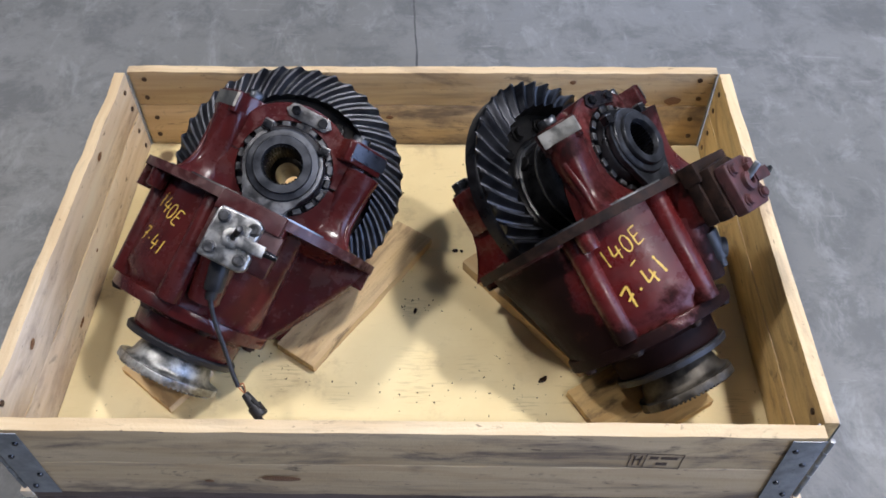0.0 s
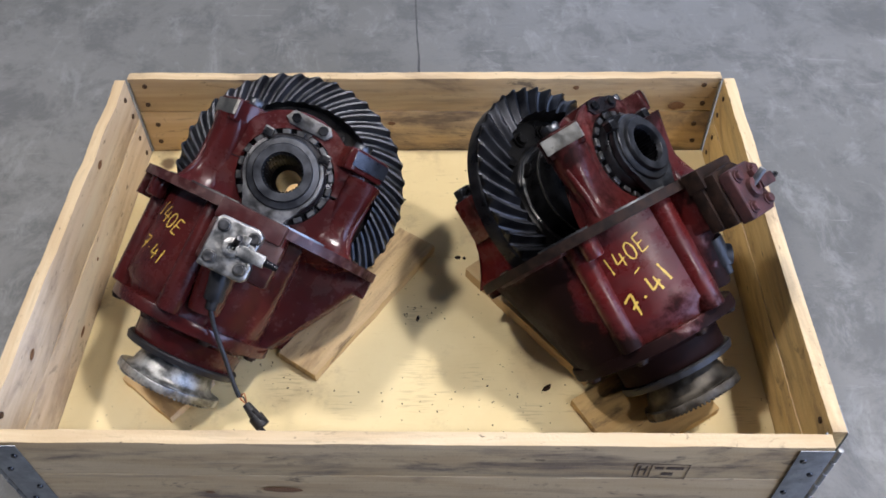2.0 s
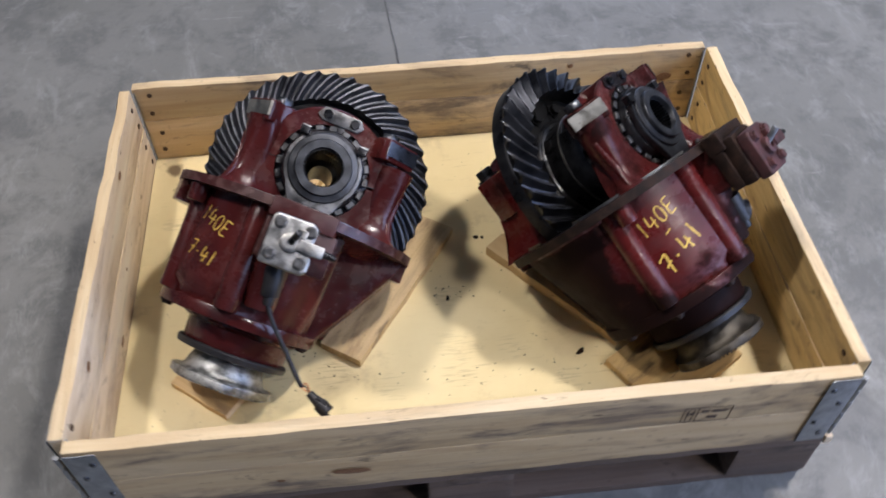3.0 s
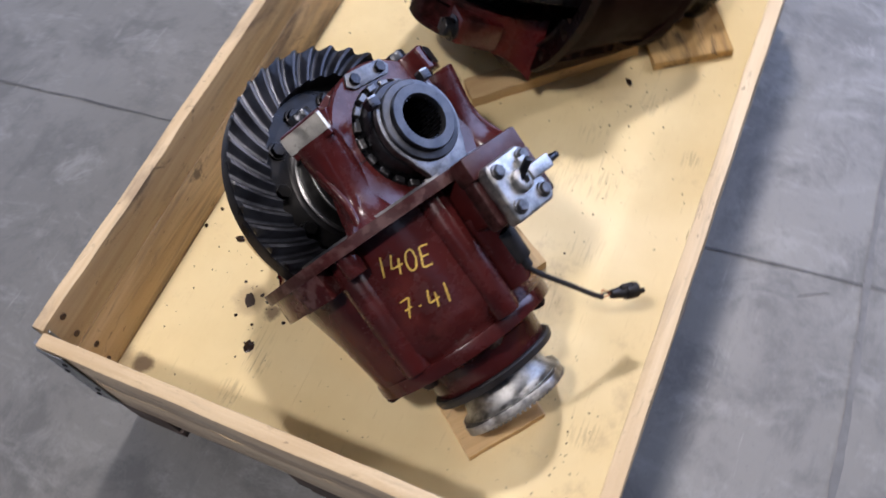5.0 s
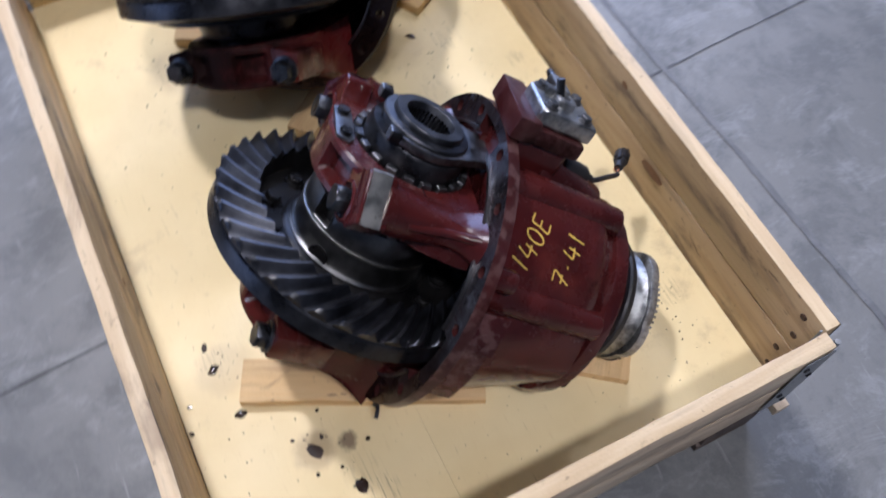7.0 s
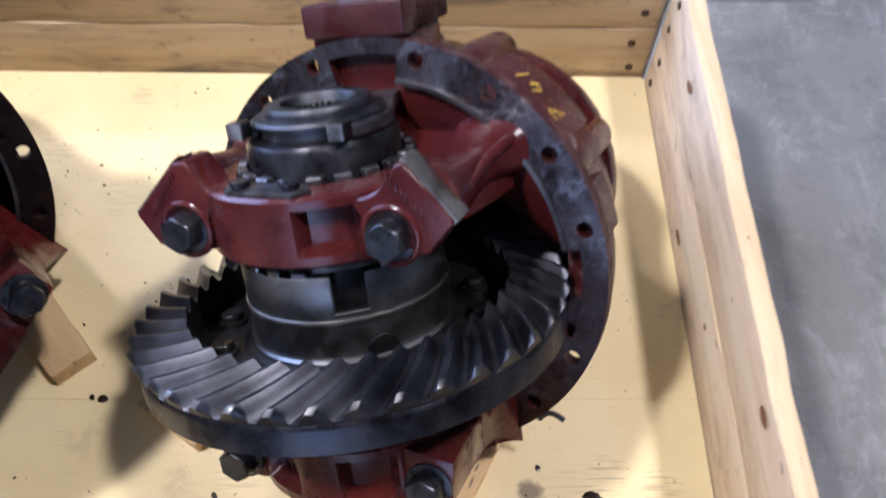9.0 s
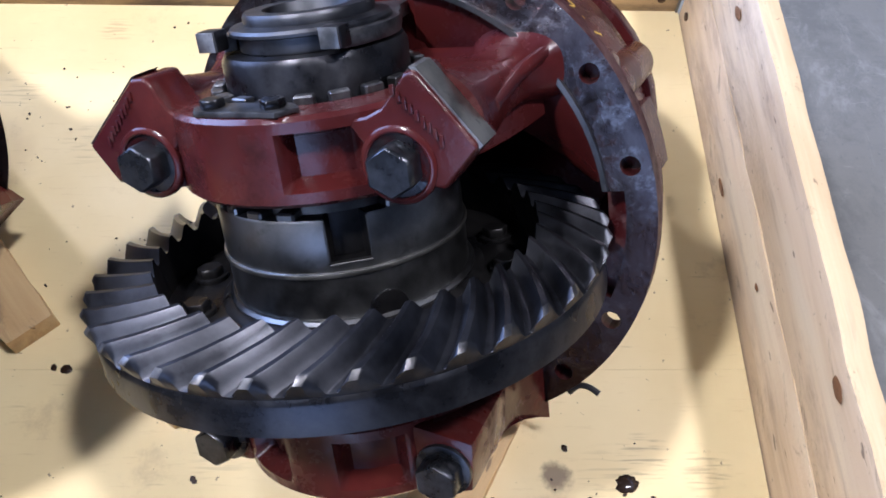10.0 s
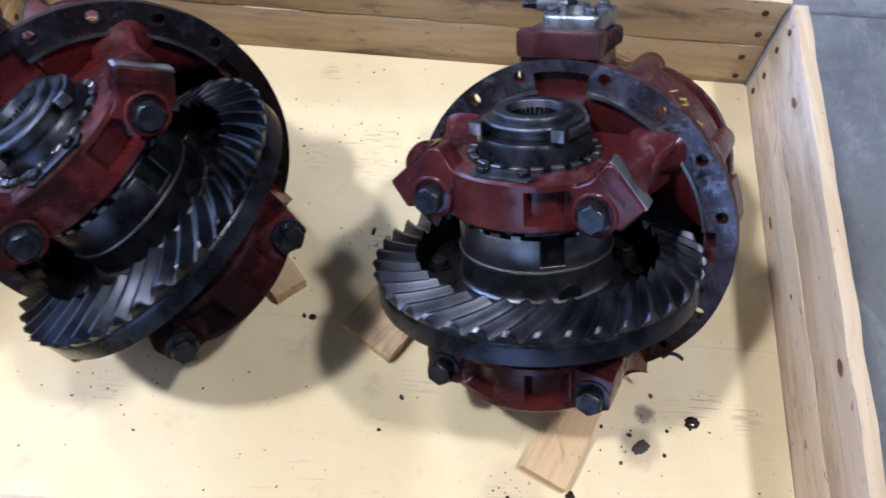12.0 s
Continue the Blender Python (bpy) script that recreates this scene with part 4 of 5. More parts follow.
def differential(m, old, label):
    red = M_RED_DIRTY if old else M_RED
    d = thing("differential", m, label, "differential", "truck differentials")

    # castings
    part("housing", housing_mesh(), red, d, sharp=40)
    for a, r, size in ((157, 0.171, 0.021), (111, 0.170, 0.021), (330, 0.118, 0.018), (262, 0.128, 0.016)):
        part("rib", rib(a, r, size, -0.086, -0.259), red, d)
    part("mounting_flange", flange_mesh(), (M_BROWNCAST if old else M_MAROON, M_FACE_OLD if old else M_FACE), d, "flange worn to bare metal, with bolt holes", 30)
    for a0, a1 in ((8, 79), (99, 174), (204, 334)):
        part("pilot_lip", sector(a0, a1, 0.1690, 0.1728, FY - 0.001, FY + 0.0040, None, (a1 - a0) // 4), M_CASE, d, "machined steel pilot lip")
    for a0, a1, wide, deep in ((159, 173, 0.2055, 0.050), (173.2, 199, 0.2005, 0.049), (350, 367, 0.2050, 0.046)):
        if old and a0 < 180:
            deep = 0.019
        part("flange_lug", soften(sector(a0, a1, 0.176, wide, FY - deep, FY - 0.0148, None, 8), 0.002, 1), M_MAROON if old else M_RED, d)
    for mirror in (False, True):
        part("inner_web", web_mesh(mirror), red, d, sharp=50)
    for a, s, h in ((147.9, 0.016, 0.030), (228.4, 0.018, 0.012 if old else 0.026), (310.5, 0.018, 0.026)):
        c, z = FX + 0.187 * math.cos(radians(a)), FZ + 0.187 * math.sin(radians(a))
        part("flange_boss", rod((c, FY - 0.014, z), (c, FY - 0.014 - h, z), s, s * 0.9, 24, 0.003), red, d)
    plate = [(x * 0.95 + PX - 0.012, z + PZ - 0.004) for x, z in arc(0.140, 0, 350, 35)]
    part("end_plate", prism([(x, z) for x, z in plate], "y", -0.278, -0.258, 0.003), red, d)
    for k in range(8):
        a = radians(22 + 45 * k)
        p = (PX - 0.012 + 0.122 * math.cos(a), -0.278, PZ - 0.004 + 0.126 * math.sin(a))
        part("cage_bolt", hex_bolt(p, (0, -1, 0), 0.009, 0.007), M_BROWNCAST, d)
    for x0, x1, pts in ((0.060, 0.072, ((-0.089, -0.02), (-0.089, -0.135), (-0.240, -0.07), (-0.240, 0.02))), (-0.072, -0.060, ((-0.089, -0.02), (-0.089, -0.145), (-0.245, -0.085), (-0.245, 0.0)))):
        bm = bmesh.new()
        a = [bm.verts.new((x0, y, z - 0.05)) for y, z in pts]
        b = [bm.verts.new((x1, y, z - 0.05)) for y, z in pts]
        bm.faces.new(a)
        bm.faces.new(b)
        for i in range(4):
            bm.faces.new((a[i], a[(i + 1) % 4], b[(i + 1) % 4], b[i]))
        part("web", bm, red, d)

    # pinion cage, seal and yoke
    part("pinion_cage", lathe([(0.05, -0.276), (0.100, -0.276), (0.100, -0.284), (0.088, -0.290), (0.086, -0.320), (0.084, -0.323), (0.05, -0.323)], "y", PX, PZ), red, d)
    part("oil_seal", lathe([(0.04, -0.322), (0.092, -0.322), (0.094, -0.325), (0.092, -0.333), (0.070, -0.337), (0.04, -0.337)], "y", PX, PZ), M_RUBBER, d, "black rubber oil seal ring")
    yoke = part("yoke_flange", lathe([(0.02, -0.336), (0.0575, -0.336), (0.0595, -0.342), (0.0625, -0.348), (0.0645, -0.354), (0.0660, -0.3600), (0.0690, -0.3650), (0.0740, -0.3685), (0.0740, -0.3805), (0.050, -0.3805), (0.046, -0.376), (0.02, -0.376)], "y", PX, PZ, 96), M_ZINC_OLD if old else M_ZINC, d, "dull steel yoke flange, stained" if old else "shiny steel yoke flange with a toothed face")
    disc = []
    for k in range(96):
        a = 2 * math.pi * k / 96
        r = 0.0785 + 0.0075 * max(0.0, math.cos(4 * a)) ** 0.6
        disc.append((PX + r * math.cos(a), PZ + r * math.sin(a)))
    part("lug_disc", prism(disc, "y", -0.3825, -0.3695, 0.0022), M_ZINC_OLD if old else M_ZINC, yoke)
    bm = bmesh.new()
    for k in range(64):
        a = 2 * math.pi * k / 64
        mm = Matrix.Translation((PX + 0.070 * math.cos(a), -0.3835, PZ + 0.070 * math.sin(a))) @ Matrix.Rotation(-a, 4, "Y")
        bmesh.ops.create_cube(bm, size=1, matrix=mm @ Matrix.Diagonal((0.018, 0.003, 0.0034, 1)))
    part("face_teeth", bm, M_ZINC_OLD if old else M_ZINC, yoke)
    part("pinion_nut", hex_bolt((PX, -0.374, PZ), (0, -1, 0), 0.030, 0.012), M_BLACKSTEEL, d)

    # bearing saddles and caps
    for z0, z1, foot, pockets in ((0.060, 0.117, 0.135, ((102, 134),)), (-0.166, -0.104, 0.120, ((50, 80), (100, 130)))):
        part("bearing_saddle", saddle_mesh(z0, z1, foot), red, d, sharp=55)
        part("bearing_cap", turned(soften(cap_mesh(z0, z1, pockets), 0.0022, 2, 38)), red, d)
        zc = (z0 + z1) / 2 - 0.006
        for sx in (-1, 1):
            part("bolt_seat", turned(prism([(sx * 0.070, z0 + 0.002), (sx * 0.112, z0 + 0.006), (sx * 0.116, z1 - 0.014), (sx * 0.070, z1 - 0.004)], "y", 0.002, 0.080, 0.006)), red, d)
            if z0 > 0:
                part("bolt_boss", turned(lathe([(0.0205, 0.0795), (0.0205, 0.0846), (0.0215, 0.0852), (0.0232, 0.0850), (0.0248, 0.0836), (0.0252, 0.0795)], "y", sx * 0.092, zc, 40)), red, d)
            part("cap_bolt", turned(hex_bolt((sx * 0.092, 0.080, zc), (0, 1, 0), 0.0165, 0.019)), M_BOLT, d, "blued hexagon bolt head")
    for sx in (-1, 1):
        part("ear_column", column_mesh(sx), red, d, sharp=60)
        part("column_rib", tube([(sx * 0.1330, 0.016, 0.101), (sx * 0.1310, -0.010, 0.103), (sx * 0.1310, -0.040, 0.108), (sx * 0.1400, -0.070, 0.116)], 0.0058, 12), red, d)
    # lifting ears on the upper cap, with machined ends
    for sx in (-1, 1):
        pts = [(-0.060, 0.110), (-0.074, 0.112), (-0.085, 0.117), (-0.094, 0.127), (-0.102, 0.1375), (-0.109, 0.1383), (-0.143, 0.093), (-0.120, 0.067), (-0.085, 0.072)] if sx < 0 else [(0.050, 0.112), (0.060, 0.114), (0.068, 0.119), (0.074, 0.129), (0.080, 0.1395), (0.0915, 0.1395), (0.1415, 0.0942), (0.124, 0.067), (0.085, 0.072)]
        part("cap_ear", turned(prism(pts, "y", 0.047, 0.083, 0.0035, 3)), red, d)
        q = [(-0.1045, 0.1400), (-0.1086, 0.1397), (-0.1449, 0.0935), (-0.1420, 0.0915)] if sx < 0 else [(0.0898, 0.1412), (0.0936, 0.1399), (0.1434, 0.0950), (0.1402, 0.0932)]
        part("ear_face", turned(prism(q, "y", 0.0555, 0.079)), M_BRIGHT if (sx < 0 or old) else M_BLACKSTEEL, d, "bare machined end of a cap ear")
        for k in range(9):
            f = 0.10 + 0.085 * k
            x, z = sx * (0.0905 + 0.040 * f), 0.1325 - 0.044 * f
            part("cast_mark", turned(box(x - 0.0013, x + 0.0013, 0.0822, 0.0846, z - 0.0030 - 0.0006 * (k % 3), z + 0.0030, 0.0005)), red, d)
    for sx in (-1, 1):
        part("parting_line", turned(box(*sorted((sx * 0.076, sx * 0.1085)), -0.0006, 0.0006, 0.0592, 0.1175)), M_BLACKSTEEL, d)

    # bearings, adjusting nuts, locking plate
    for z0, z1, lug in ((0.086, 0.1125, 1), (-0.150, -0.132, -1)):
        nut = part("adjusting_nut", lathe([(0.050, z0), (0.0757, z0), (0.0757, z1 - 0.004 * lug if lug > 0 else z1), (0.060, z1), (0.050, z1)]), M_BLACKSTEEL, d)
        for k in range(20):
            a = 2 * math.pi * (k + 0.35) / 20
            mm = Matrix.Rotation(a, 4, "Z") @ Matrix.Translation((0.0705, 0, (z1 if lug > 0 else z0) + 0.004 * lug)) @ Matrix.Diagonal((0.0085, 0.0135, 0.011, 1))
            bm = bmesh.new()
            bmesh.ops.create_cube(bm, size=1, matrix=mm)
            part("castle_tooth", soften(bm, 0.001, 1), M_DULL, nut)
    lock = part("locking_plate", prism([(-0.040, 0.086), (-0.030, 0.078), (0.030, 0.078), (0.038, 0.088), (0.030, 0.100), (-0.032, 0.101)], "z", 0.1174, 0.1212, 0.001), M_FACE_OLD if old else M_DULL, d, "thin steel locking plate")
    part("lock_tongue", box(-0.009, 0.009, 0.062, 0.082, 0.109, 0.1185, 0.001), M_BLACKSTEEL, lock)
    for sx in (-0.024, 0.022):
        part("lock_bolt", hex_bolt((sx, 0.0895, 0.1210), (0, 0, 1), 0.0082, 0.0058, False), M_BLACKSTEEL, lock)

    # differential case, with a window, and the ring gear
    shell = lathe([(0.021, -0.160), (0.056, -0.160), (0.056, -0.106), (0.080, -0.096), (0.0885, -0.064), (0.0885, 0.0045), (0.0900, 0.0055), (0.0900, 0.0070), (0.0885, 0.0080), (0.0885, 0.0132), (0.0885, 0.0142), (0.0885, 0.0175), (0.0885, 0.043), (0.0875, 0.045), (0.076, 0.045), (0.074, 0.050), (0.062, 0.058), (0.056, 0.064), (0.056, 0.110), (0.029, 0.110), (0.029, 0.040), (0.021, 0.030)], seg=192)
    cut = set()
    for v in shell.verts:
        side = math.degrees(math.atan2(v.co.y, v.co.x)) % 180
        if abs(side - 124.0) < 9.0 and v.co.z > 0.0137 and math.hypot(v.co.x, v.co.y) > 0.0860 and v.co.z < 0.046:
            f = 0.0762 / math.hypot(v.co.x, v.co.y)
            v.co.x, v.co.y = v.co.x * f, v.co.y * f
            cut.add(v)
    # shade in the notch is painted: its faces take the darker steel
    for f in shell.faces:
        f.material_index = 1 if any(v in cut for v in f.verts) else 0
    case = part("differential_case", shell, (M_BLACKSTEEL if old else M_CASE, M_OILY_SHADED), d, "turned steel differential case with a bright groove", 30)
    part("groove_ring", lathe([(0.086, 0.0046), (0.0903, 0.0046), (0.0906, 0.0060), (0.0903, 0.0074), (0.086, 0.0074)], seg=96), M_BRIGHT, case, "bright scored ring")
    # flange and bolts down in the gear are coloured dark for its shade
    part("case_flange", lathe([(0.080, -0.066), (0.1415, -0.066), (0.1415, -0.0345), (0.100, -0.0345), (0.096, -0.031), (0.0880, -0.030), (0.080, -0.030)]), M_OILY_SHADED, case)
    for k in range(22):
        a = 2 * math.pi * k / 22
        mm = Matrix.Rotation(a, 4, "Z") @ Matrix.Translation((0.0805, 0, 0.0465)) @ Matrix.Diagonal((0.0135, 0.013, 0.0075, 1))
        bm = bmesh.new()
        bmesh.ops.create_cube(bm, size=1, matrix=mm)
        if k not in (7, 8, 18, 19):
            part("case_dog", soften(bm, 0.0015, 1), M_CASE, case)
    for k in range(2):
        a = radians(124.0 + 180 * k)
        for yy, zz, sy, sz in ((-0.0140, 0.0296, 0.0016, 0.0300), (0.0140, 0.0296, 0.0016, 0.0300), (0.0, 0.0134, 0.0280, 0.0016)):
            bm = bmesh.new()
            bmesh.ops.create_cube(bm, size=1, matrix=Matrix.Rotation(a, 4, "Z") @ Matrix.Translation((0.0866, yy, zz)) @ Matrix.Diagonal((0.0050, sy, sz, 1)))
            part("notch_edge", soften(bm, 0.0005, 1), M_CASE, case)
    for k in range(12):
        a = 2 * math.pi * (k + 0.5) / 12
        part("gear_bolt", hex_bolt((0.118 * math.cos(a), 0.118 * math.sin(a), -0.034), (0, 0, 1), 0.0105, 0.010), M_OILY_SHADED, case)
    part("base_ring", lathe([(0.086, -0.0310), (0.0925, -0.0310), (0.0930, -0.0290), (0.0905, -0.0270), (0.086, -0.0270)], seg=96), M_CASE, case, "bright turned edge at the foot of the case")
    for k in range(2):
        a = radians(137 + 180 * k)
        part("pin_end", rod((0.082 * math.cos(a), 0.082 * math.sin(a), -0.025), (0.0905 * math.cos(a), 0.0905 * math.sin(a), -0.025), 0.0140, seg=24, bevel=0.001), M_OILY_SHADED, case, "dark round end of a cross pin")
    part("ring_gear", ring_gear_mesh(), (M_GEAR_OLD if old else M_GEAR, M_OILY_SHADED, M_BLACKSTEEL, M_BLACKSTEEL if old else M_DULL), d, "oily dark steel ring gear with spiral teeth", 42)

    # locking sleeve, hub and fork
    slide = [part("bearing_collar", lathe([(0.050, 0.096), (0.0640, 0.096), (0.0640, 0.138), (0.0615, 0.1425), (0.050, 0.1435)]), M_BLACKSTEEL, d)]
    slide.append(part("locking_sleeve", lathe([(0.0305, 0.040), (0.0305, 0.166), (0.0315, 0.1675), (0.0435, 0.1675), (0.0450, 0.165), (0.0450, 0.1605), (0.0540, 0.1590), (0.0555, 0.1570), (0.0555, 0.1550), (0.0500, 0.1535), (0.0500, 0.1440), (0.0440, 0.1430), (0.0440, 0.040)], seg=96), M_SLEEVE, d, "dark steel sliding sleeve with a splined bore"))
    bm = bmesh.new()
    for k in range(34):
        a = 2 * math.pi * k / 34
        mm = Matrix.Rotation(a, 4, "Z") @ Matrix.Translation((0.0296, 0, 0.101)) @ Matrix.Diagonal((0.003, 0.0028, 0.116, 1))
        bmesh.ops.create_cube(bm, size=1, matrix=mm)
    slide.append(tagged(part("spline", bm, M_BLACKSTEEL, d), kind="stuff"))
    slide.append(part("shift_fork", fork_mesh(), M_SLEEVE if old else M_DULL, d, "dark steel shift fork"))
    for sx in (-1, 1):
        slide.append(part("fork_pad", box(*sorted((sx * 0.040, sx * 0.055)), 0.040, 0.0525, 0.147, 0.161, 0.0012), M_BLACKSTEEL, d))
        # paler plate on the +y end of the dark pad
        slide.append(part("fork_pad_end", box(*sorted((sx * 0.0405, sx * 0.0545)), 0.0520, 0.0545, 0.1475, 0.1605, 0.0008), M_ALU, d, "pale metal end of a fork pad"))
    if old:
        for ob in slide:          # this one is pushed further in
            ob.location.z = -0.009

    if not old:
        part("sealant_scrap", tube([(-0.138, -0.080, -0.170), (-0.146, -0.080, -0.1625), (-0.155, -0.079, -0.1615), (-0.164, -0.078, -0.166)], 0.0026, 8), M_RUBBER, d, "torn scrap of black sealant")

    # actuator on top of the flange
    part("actuator_pad", join(box(-0.050, 0.052, FY - 0.030, FY + 0.0008, 0.204, 0.234, 0.004), box(-0.050, 0.060, FY - 0.094, FY - 0.028, 0.206, 0.228, 0.006)), M_BROWNCAST if old else M_MAROON, d, sharp=40)
    part("actuator_housing", join(box(-0.044, 0.055, FY - 0.086, FY - 0.013, 0.095, 0.208, 0.008, 3), rod((-0.020, FY - 0.06, 0.165), (-0.014, FY - 0.165, 0.145), 0.030, 0.026, 24, 0.005)), red, d, sharp=40)
    if old:
        part("spacer_block", prism([(-0.047, -0.168), (0.040, -0.165), (0.046, -0.100), (0.020, -0.084), (-0.044, -0.088)], "z", 0.226, 0.250, 0.005), M_BROWNCAST, d, "oily brown cast spacer")
    z = 0.250 if old else 0.228
    am = M_RUSTBLOCK if old else M_ALU
    valve = part("valve_block", prism([(-0.040, -0.172), (0.026, -0.172), (0.033, -0.165), (0.033, -0.146), (0.027, -0.136), (0.030, -0.100), (0.020, -0.093), (-0.036, -0.095), (-0.041, -0.102)], "z", z, z + 0.021, 0.0045, 3), am, d, "rusty red valve block" if old else "bare aluminium valve block")
    for x, y in ((-0.027, -0.108), (-0.027, -0.156), (0.019, -0.156), (0.019, -0.108)):
        part("valve_bolt", hex_bolt((x, y, z + 0.0205), (0, 0, 1), 0.0078, 0.008), M_RUSTBLOCK if old else M_DULL, valve)
    part("valve_boss", lathe([(0.0065, z + 0.020), (0.0150, z + 0.020), (0.0140, z + 0.028), (0.0110, z + 0.030), (0.0065, z + 0.030)], "z", -0.004, -0.132, 28), am, valve)
    part("valve_stem", rod((-0.003, -0.130, z + 0.018), (0.003, -0.115, z + 0.046), 0.0055, 0.0050, 16, 0.001), M_BLACKSTEEL if not old else M_GALV, valve)
    part("stop_arm", join(box(0.006, 0.046, -0.140, -0.122, z + 0.020, z + 0.033, 0.0025), box(0.004, 0.016, -0.128, -0.108, z + 0.020, z + 0.030, 0.002)), am, valve)
    part("stop_screw", rod((0.045, -0.131, z + 0.026), (0.066, -0.131, z + 0.026), 0.0058, 0.0045, 14, 0.0008), M_BLACKSTEEL, valve)
    sock = part("plug_socket", join(rod((-0.012, -0.170, 0.178), (-0.004, -0.215, 0.172), 0.0165, 0.0145, 20, 0.002), rod((-0.005, -0.212, 0.172), (-0.002, -0.229, 0.170), 0.010, 0.008, 16, 0.001)), M_RUBBER, d, "black plastic plug socket")
    if old:
        part("plug_cap", rod((-0.014, -0.192, 0.160), (0.008, -0.206, 0.184), 0.0185, 0.0165, 20, 0.003), M_RUBBER, sock)

    # yellow paint-marker writing on the housing
    if old:
        rows = (("140E", 0.036, 139.5, -0.132, 12), ("-", 0.040, 138, -0.160, 14), ("7.41", 0.041, 137, -0.192, 22))
    else:
        rows = (("140E", 0.035, 135, -0.133, -18), ("7.41", 0.033, 136, -0.188, -10))
    for text, size, theta, y, tilt in rows:
        part("paint_marking", writing(text, size, theta, y, tilt, 0.1785, 0.0036 if size > 0.04 else 0.0023), M_YELLOW, d, "yellow handwritten " + text)
    return d


def fork_mesh():
    """A flat fork: two fingers round the sleeve, waisted into a broad arm that runs into the flange's slot."""
    neck = [(0.0445, -0.048), (0.0355, -0.064), (0.031, -0.082), (0.029, -0.102), (0.029, -0.128)]
    outer = arc(0.0610, 40, -38, 14) + neck + [(-x, y) for x, y in reversed(neck)] + arc(0.0610, 218, 140, 14)
    inner = arc(0.0512, 140, 400, 40)
    return prism(outer + inner, "z", 0.1442, 0.1548, 0.0016)


def placed(rows, at):
    m = Matrix([list(r) for r in rows]).to_4x4()
    m.translation = at
    return m


D1 = placed(((0.89032, 0.43633, 0.1302), (-0.27466, 0.74267, -0.61074), (-0.36318, 0.50799, 0.78106)), (-0.2144, 0.0552, 0.3709))
D2 = placed(((0.65338, -0.47296, 0.5911), (0.67791, 0.71306, -0.1788), (-0.33693, 0.51754, 0.78654)), (0.2655, 0.0396, 0.3825))
d1 = differential(D1, False, "red truck differential with bright valve block, lying in the crate")
d2 = differential(D2, True, "grimy red truck differential with rusty valve block, in the crate")

# the loose cable that hangs from the first differential's plug socket
cable = part("cable", tube([D1.inverted() @ Vector(p) for p in ((-0.2935, -0.2175, 0.387), (-0.2880, -0.238, 0.367), (-0.2740, -0.268, 0.333), (-0.2625, -0.294, 0.303), (-0.2555, -0.306, 0.2885))], 0.0036), M_RUBBER, d1, "black cable with stripped copper ends")
inv = D1.inverted()


def at_world(bm):
    bm.transform(inv)
    return bm


for k in range(3):
    a = Vector((-0.2555, -0.306, 0.2885))
    part("wire", at_world(tube([a, a + Vector((0.004 + 0.002 * k, -0.004 + 0.003 * k, -0.003 + 0.004 * k)), a + Vector((0.012, -0.010, -0.005))], 0.0011, 6)), M_COPPER if k != 1 else M_RUBBER, cable)
plug = rod((-0.245, -0.315, 0.2835), (-0.229, -0.332, 0.273), 0.0062, 0.0090, 12, 0.001)
plug = join(plug, rod((-0.231, -0.330, 0.274), (-0.218, -0.343, 0.266), 0.0115, 0.0115, 10, 0.0015))
plug = join(plug, rod((-0.232, -0.325, 0.285), (-0.218, -0.337, 0.279), 0.0035, 0.0035, 8), rod((-0.221, -0.348, 0.270), (-0.215, -0.352, 0.264), 0.004, 0.004, 8))
part("plug", at_world(plug), M_RUBBER, cable, "black plastic plug")

# ---- oil spots, drops and crumbs on the crate's bottom ----


def blot(name, x, y, rx, ry, turn, material, label, category, height=0.0008, seed=0):
    """A flat, uneven pool or soaked spot."""
    bm = bmesh.new()
    n = 48
    rim, top = [], []
    for i in range(n):
        a = 2 * math.pi * i / n
        f = 1 + 0.26 * noise.noise(Vector((1.1 * math.cos(a) + seed, 1.1 * math.sin(a), seed * 2.1))) + 0.22 * noise.noise(Vector((3.7 * math.cos(a) - seed, 3.7 * math.sin(a), seed)))
        p = Vector((rx * f * math.cos(a), ry * f * math.sin(a), 0))
        rim.append(bm.verts.new(p))
        top.append(bm.verts.new(p * 0.86 + Vector((0, 0, height))))
    c = bm.verts.new((0, 0, height * 1.1))
    for i in range(n):
        j = (i + 1) % n
        bm.faces.new((rim[i], rim[j], top[j], top[i]))
        bm.faces.new((top[i], top[j], c))
    ob = tagged(part(name, bm, material, None, "", 60), label, category)
    ob.matrix_world = pose(x, y, SHEET + 0.0003, 0, 0, turn)
    return ob


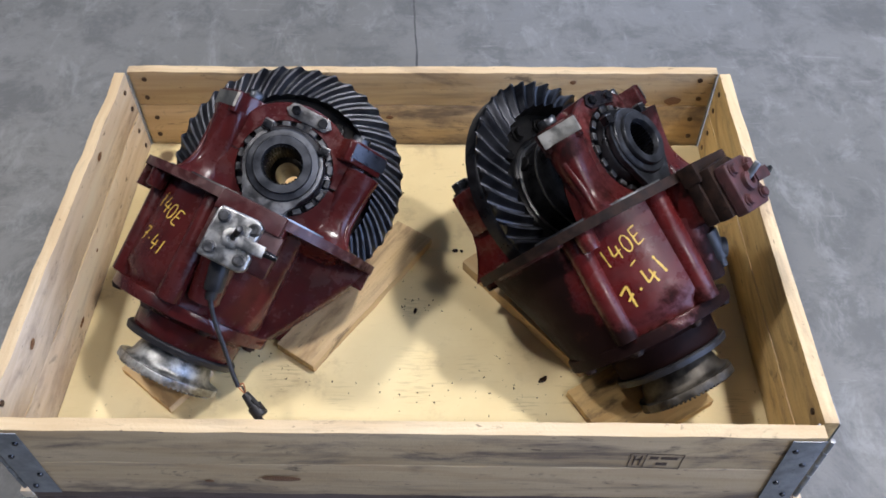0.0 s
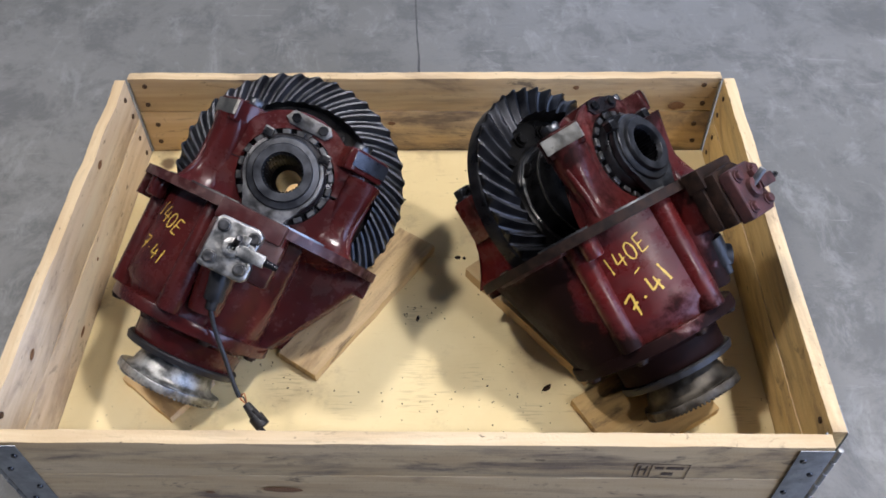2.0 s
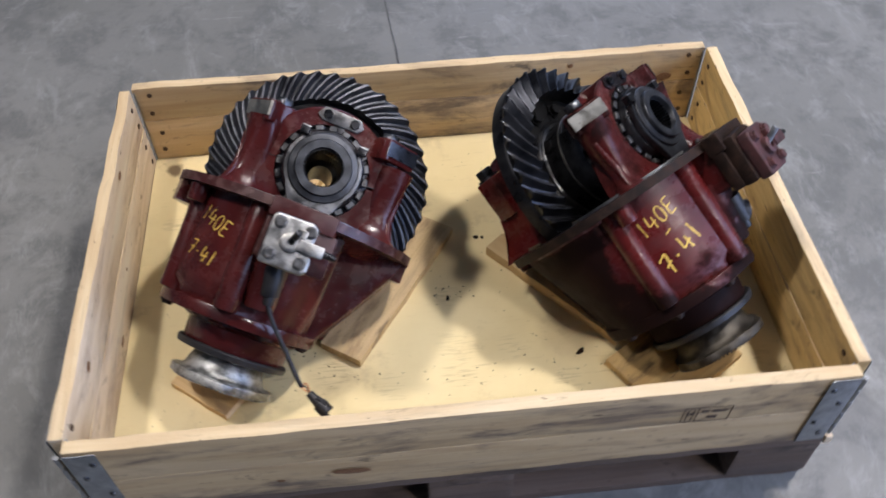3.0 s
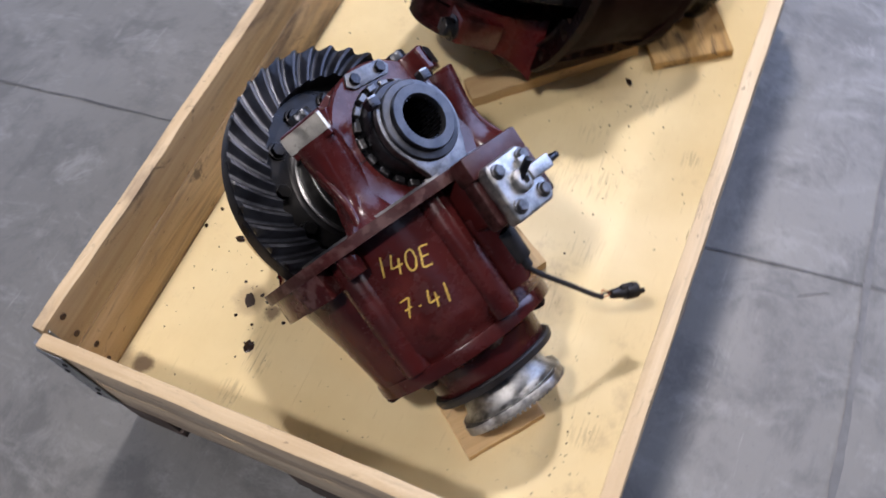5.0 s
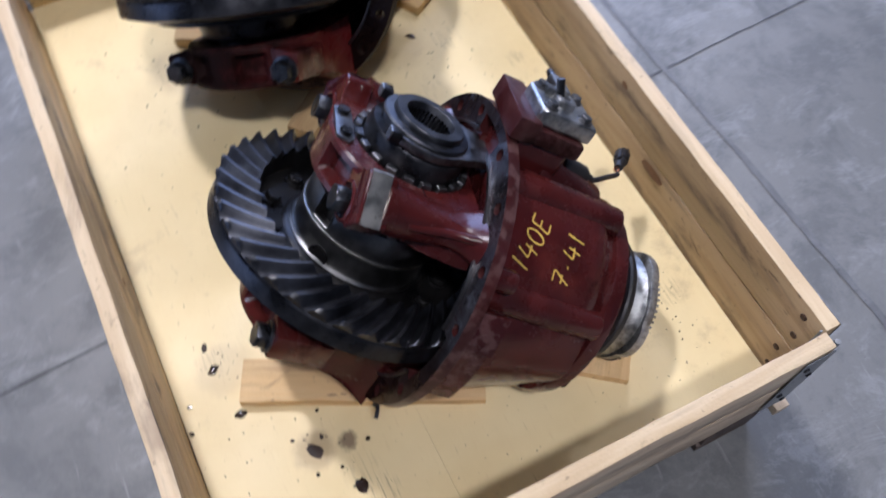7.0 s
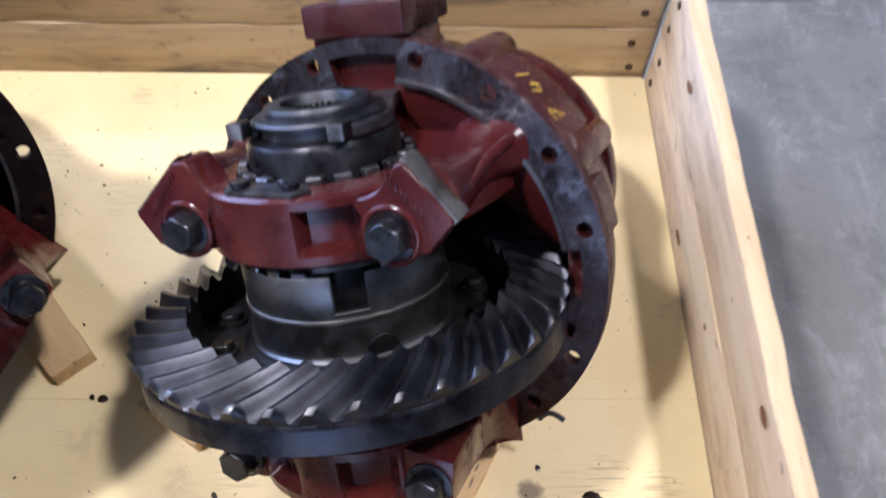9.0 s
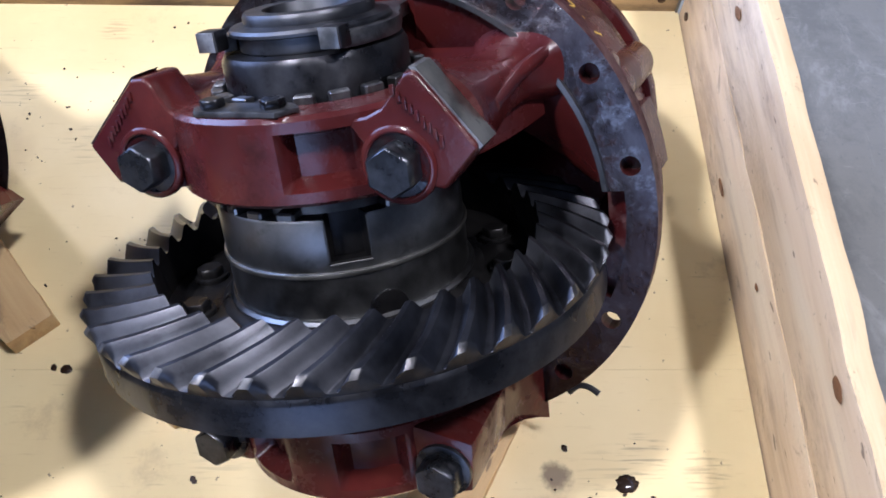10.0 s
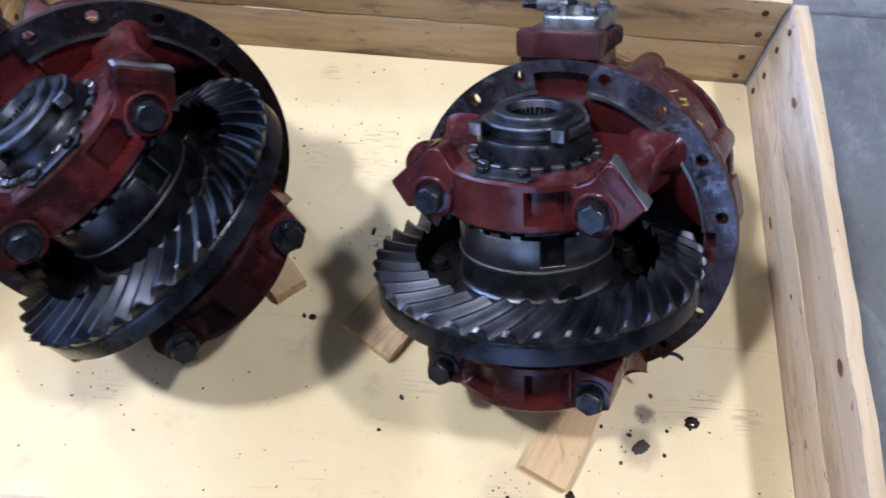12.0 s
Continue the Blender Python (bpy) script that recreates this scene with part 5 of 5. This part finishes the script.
DROPS = (
    (-0.457, 0.191, 0.010, 0.0085), (-0.387, 0.229, 0.013, 0.008), (-0.293, 0.302, 0.008, 0.006), (-0.215, 0.315, 0.009, 0.006),
    (-0.177, 0.315, 0.007, 0.004), (-0.290, 0.372, 0.004, 0.0035), (-0.252, 0.362, 0.004, 0.003), (-0.403, 0.158, 0.0035, 0.003),
    (-0.066, 0.186, 0.004, 0.003), (0.068, 0.081, 0.0055, 0.0045), (0.218, -0.204, 0.009, 0.0045), (-0.003, -0.062, 0.007, 0.003),
    (0.080, 0.079, 0.004, 0.003), (-0.372, 0.214, 0.004, 0.003), (-0.418, 0.238, 0.003, 0.003), (-0.36, 0.252, 0.003, 0.0025),
    (-0.335, 0.205, 0.003, 0.0025), (-0.423, 0.205, 0.0028, 0.0025), (-0.04, 0.232, 0.003, 0.0025),
)
for i, (x, y, rx, ry) in enumerate(DROPS):
    dry = i in (1, 4, 8, 13, 15)
    tagged(blot("oil_drop", x, y, rx, ry, 40 * i, M_OIL_DRY if dry else M_OIL, "dried brown oil blot on the fibreboard" if dry else "glossy black oil drop on the fibreboard", "oil drop", 0.0004 if dry else 0.0009, 5 + i), group="oil drops")


def crumbs():
    """Dirt crumbs scattered over the sheet, thickest beneath the castings."""
    bm = bmesh.new()
    rnd = random.Random(4)
    for i in range(230):
        if i < 80:
            x, y = rnd.uniform(-0.56, 0.56), rnd.uniform(-0.36, 0.36)
        else:
            cx, cy, s = ((-0.22, -0.19, 0.05), (0.02, -0.23, 0.06), (-0.38, 0.22, 0.06), (-0.27, 0.30, 0.06), (0.0, -0.06, 0.03), (0.2, -0.2, 0.07), (0.3, 0.2, 0.07), (-0.43, -0.33, 0.04))[i % 8]
            x, y = rnd.gauss(cx, s), rnd.gauss(cy, s * 0.5)
        if abs(x) > 0.56 or abs(y) > 0.36:
            continue
        r = rnd.uniform(0.0006, 0.0017)
        mm = pose(x, y, SHEET + 0.0006, rnd.uniform(0, 90), rnd.uniform(0, 90), rnd.uniform(0, 360)) @ Matrix.Diagonal((r * rnd.uniform(0.7, 1.9), r, r * 0.7, 1))
        bmesh.ops.create_icosphere(bm, subdivisions=1, radius=1, matrix=mm)
    return bm


tagged(part("dirt_crumbs", crumbs(), M_CRUMB), "small dark dirt crumbs scattered on the fibreboard", "dirt", kind="stuff")

# a thin stalk lying on the concrete beside the crate
tagged(part("stalk", tube(((0.0, -0.575, GROUND + 0.0015), (0.014, -0.60, GROUND + 0.002), (0.024, -0.622, GROUND + 0.0015)), 0.0006, 6), M_CRUMB), "thin dark stalk lying on the concrete floor", "stalk")
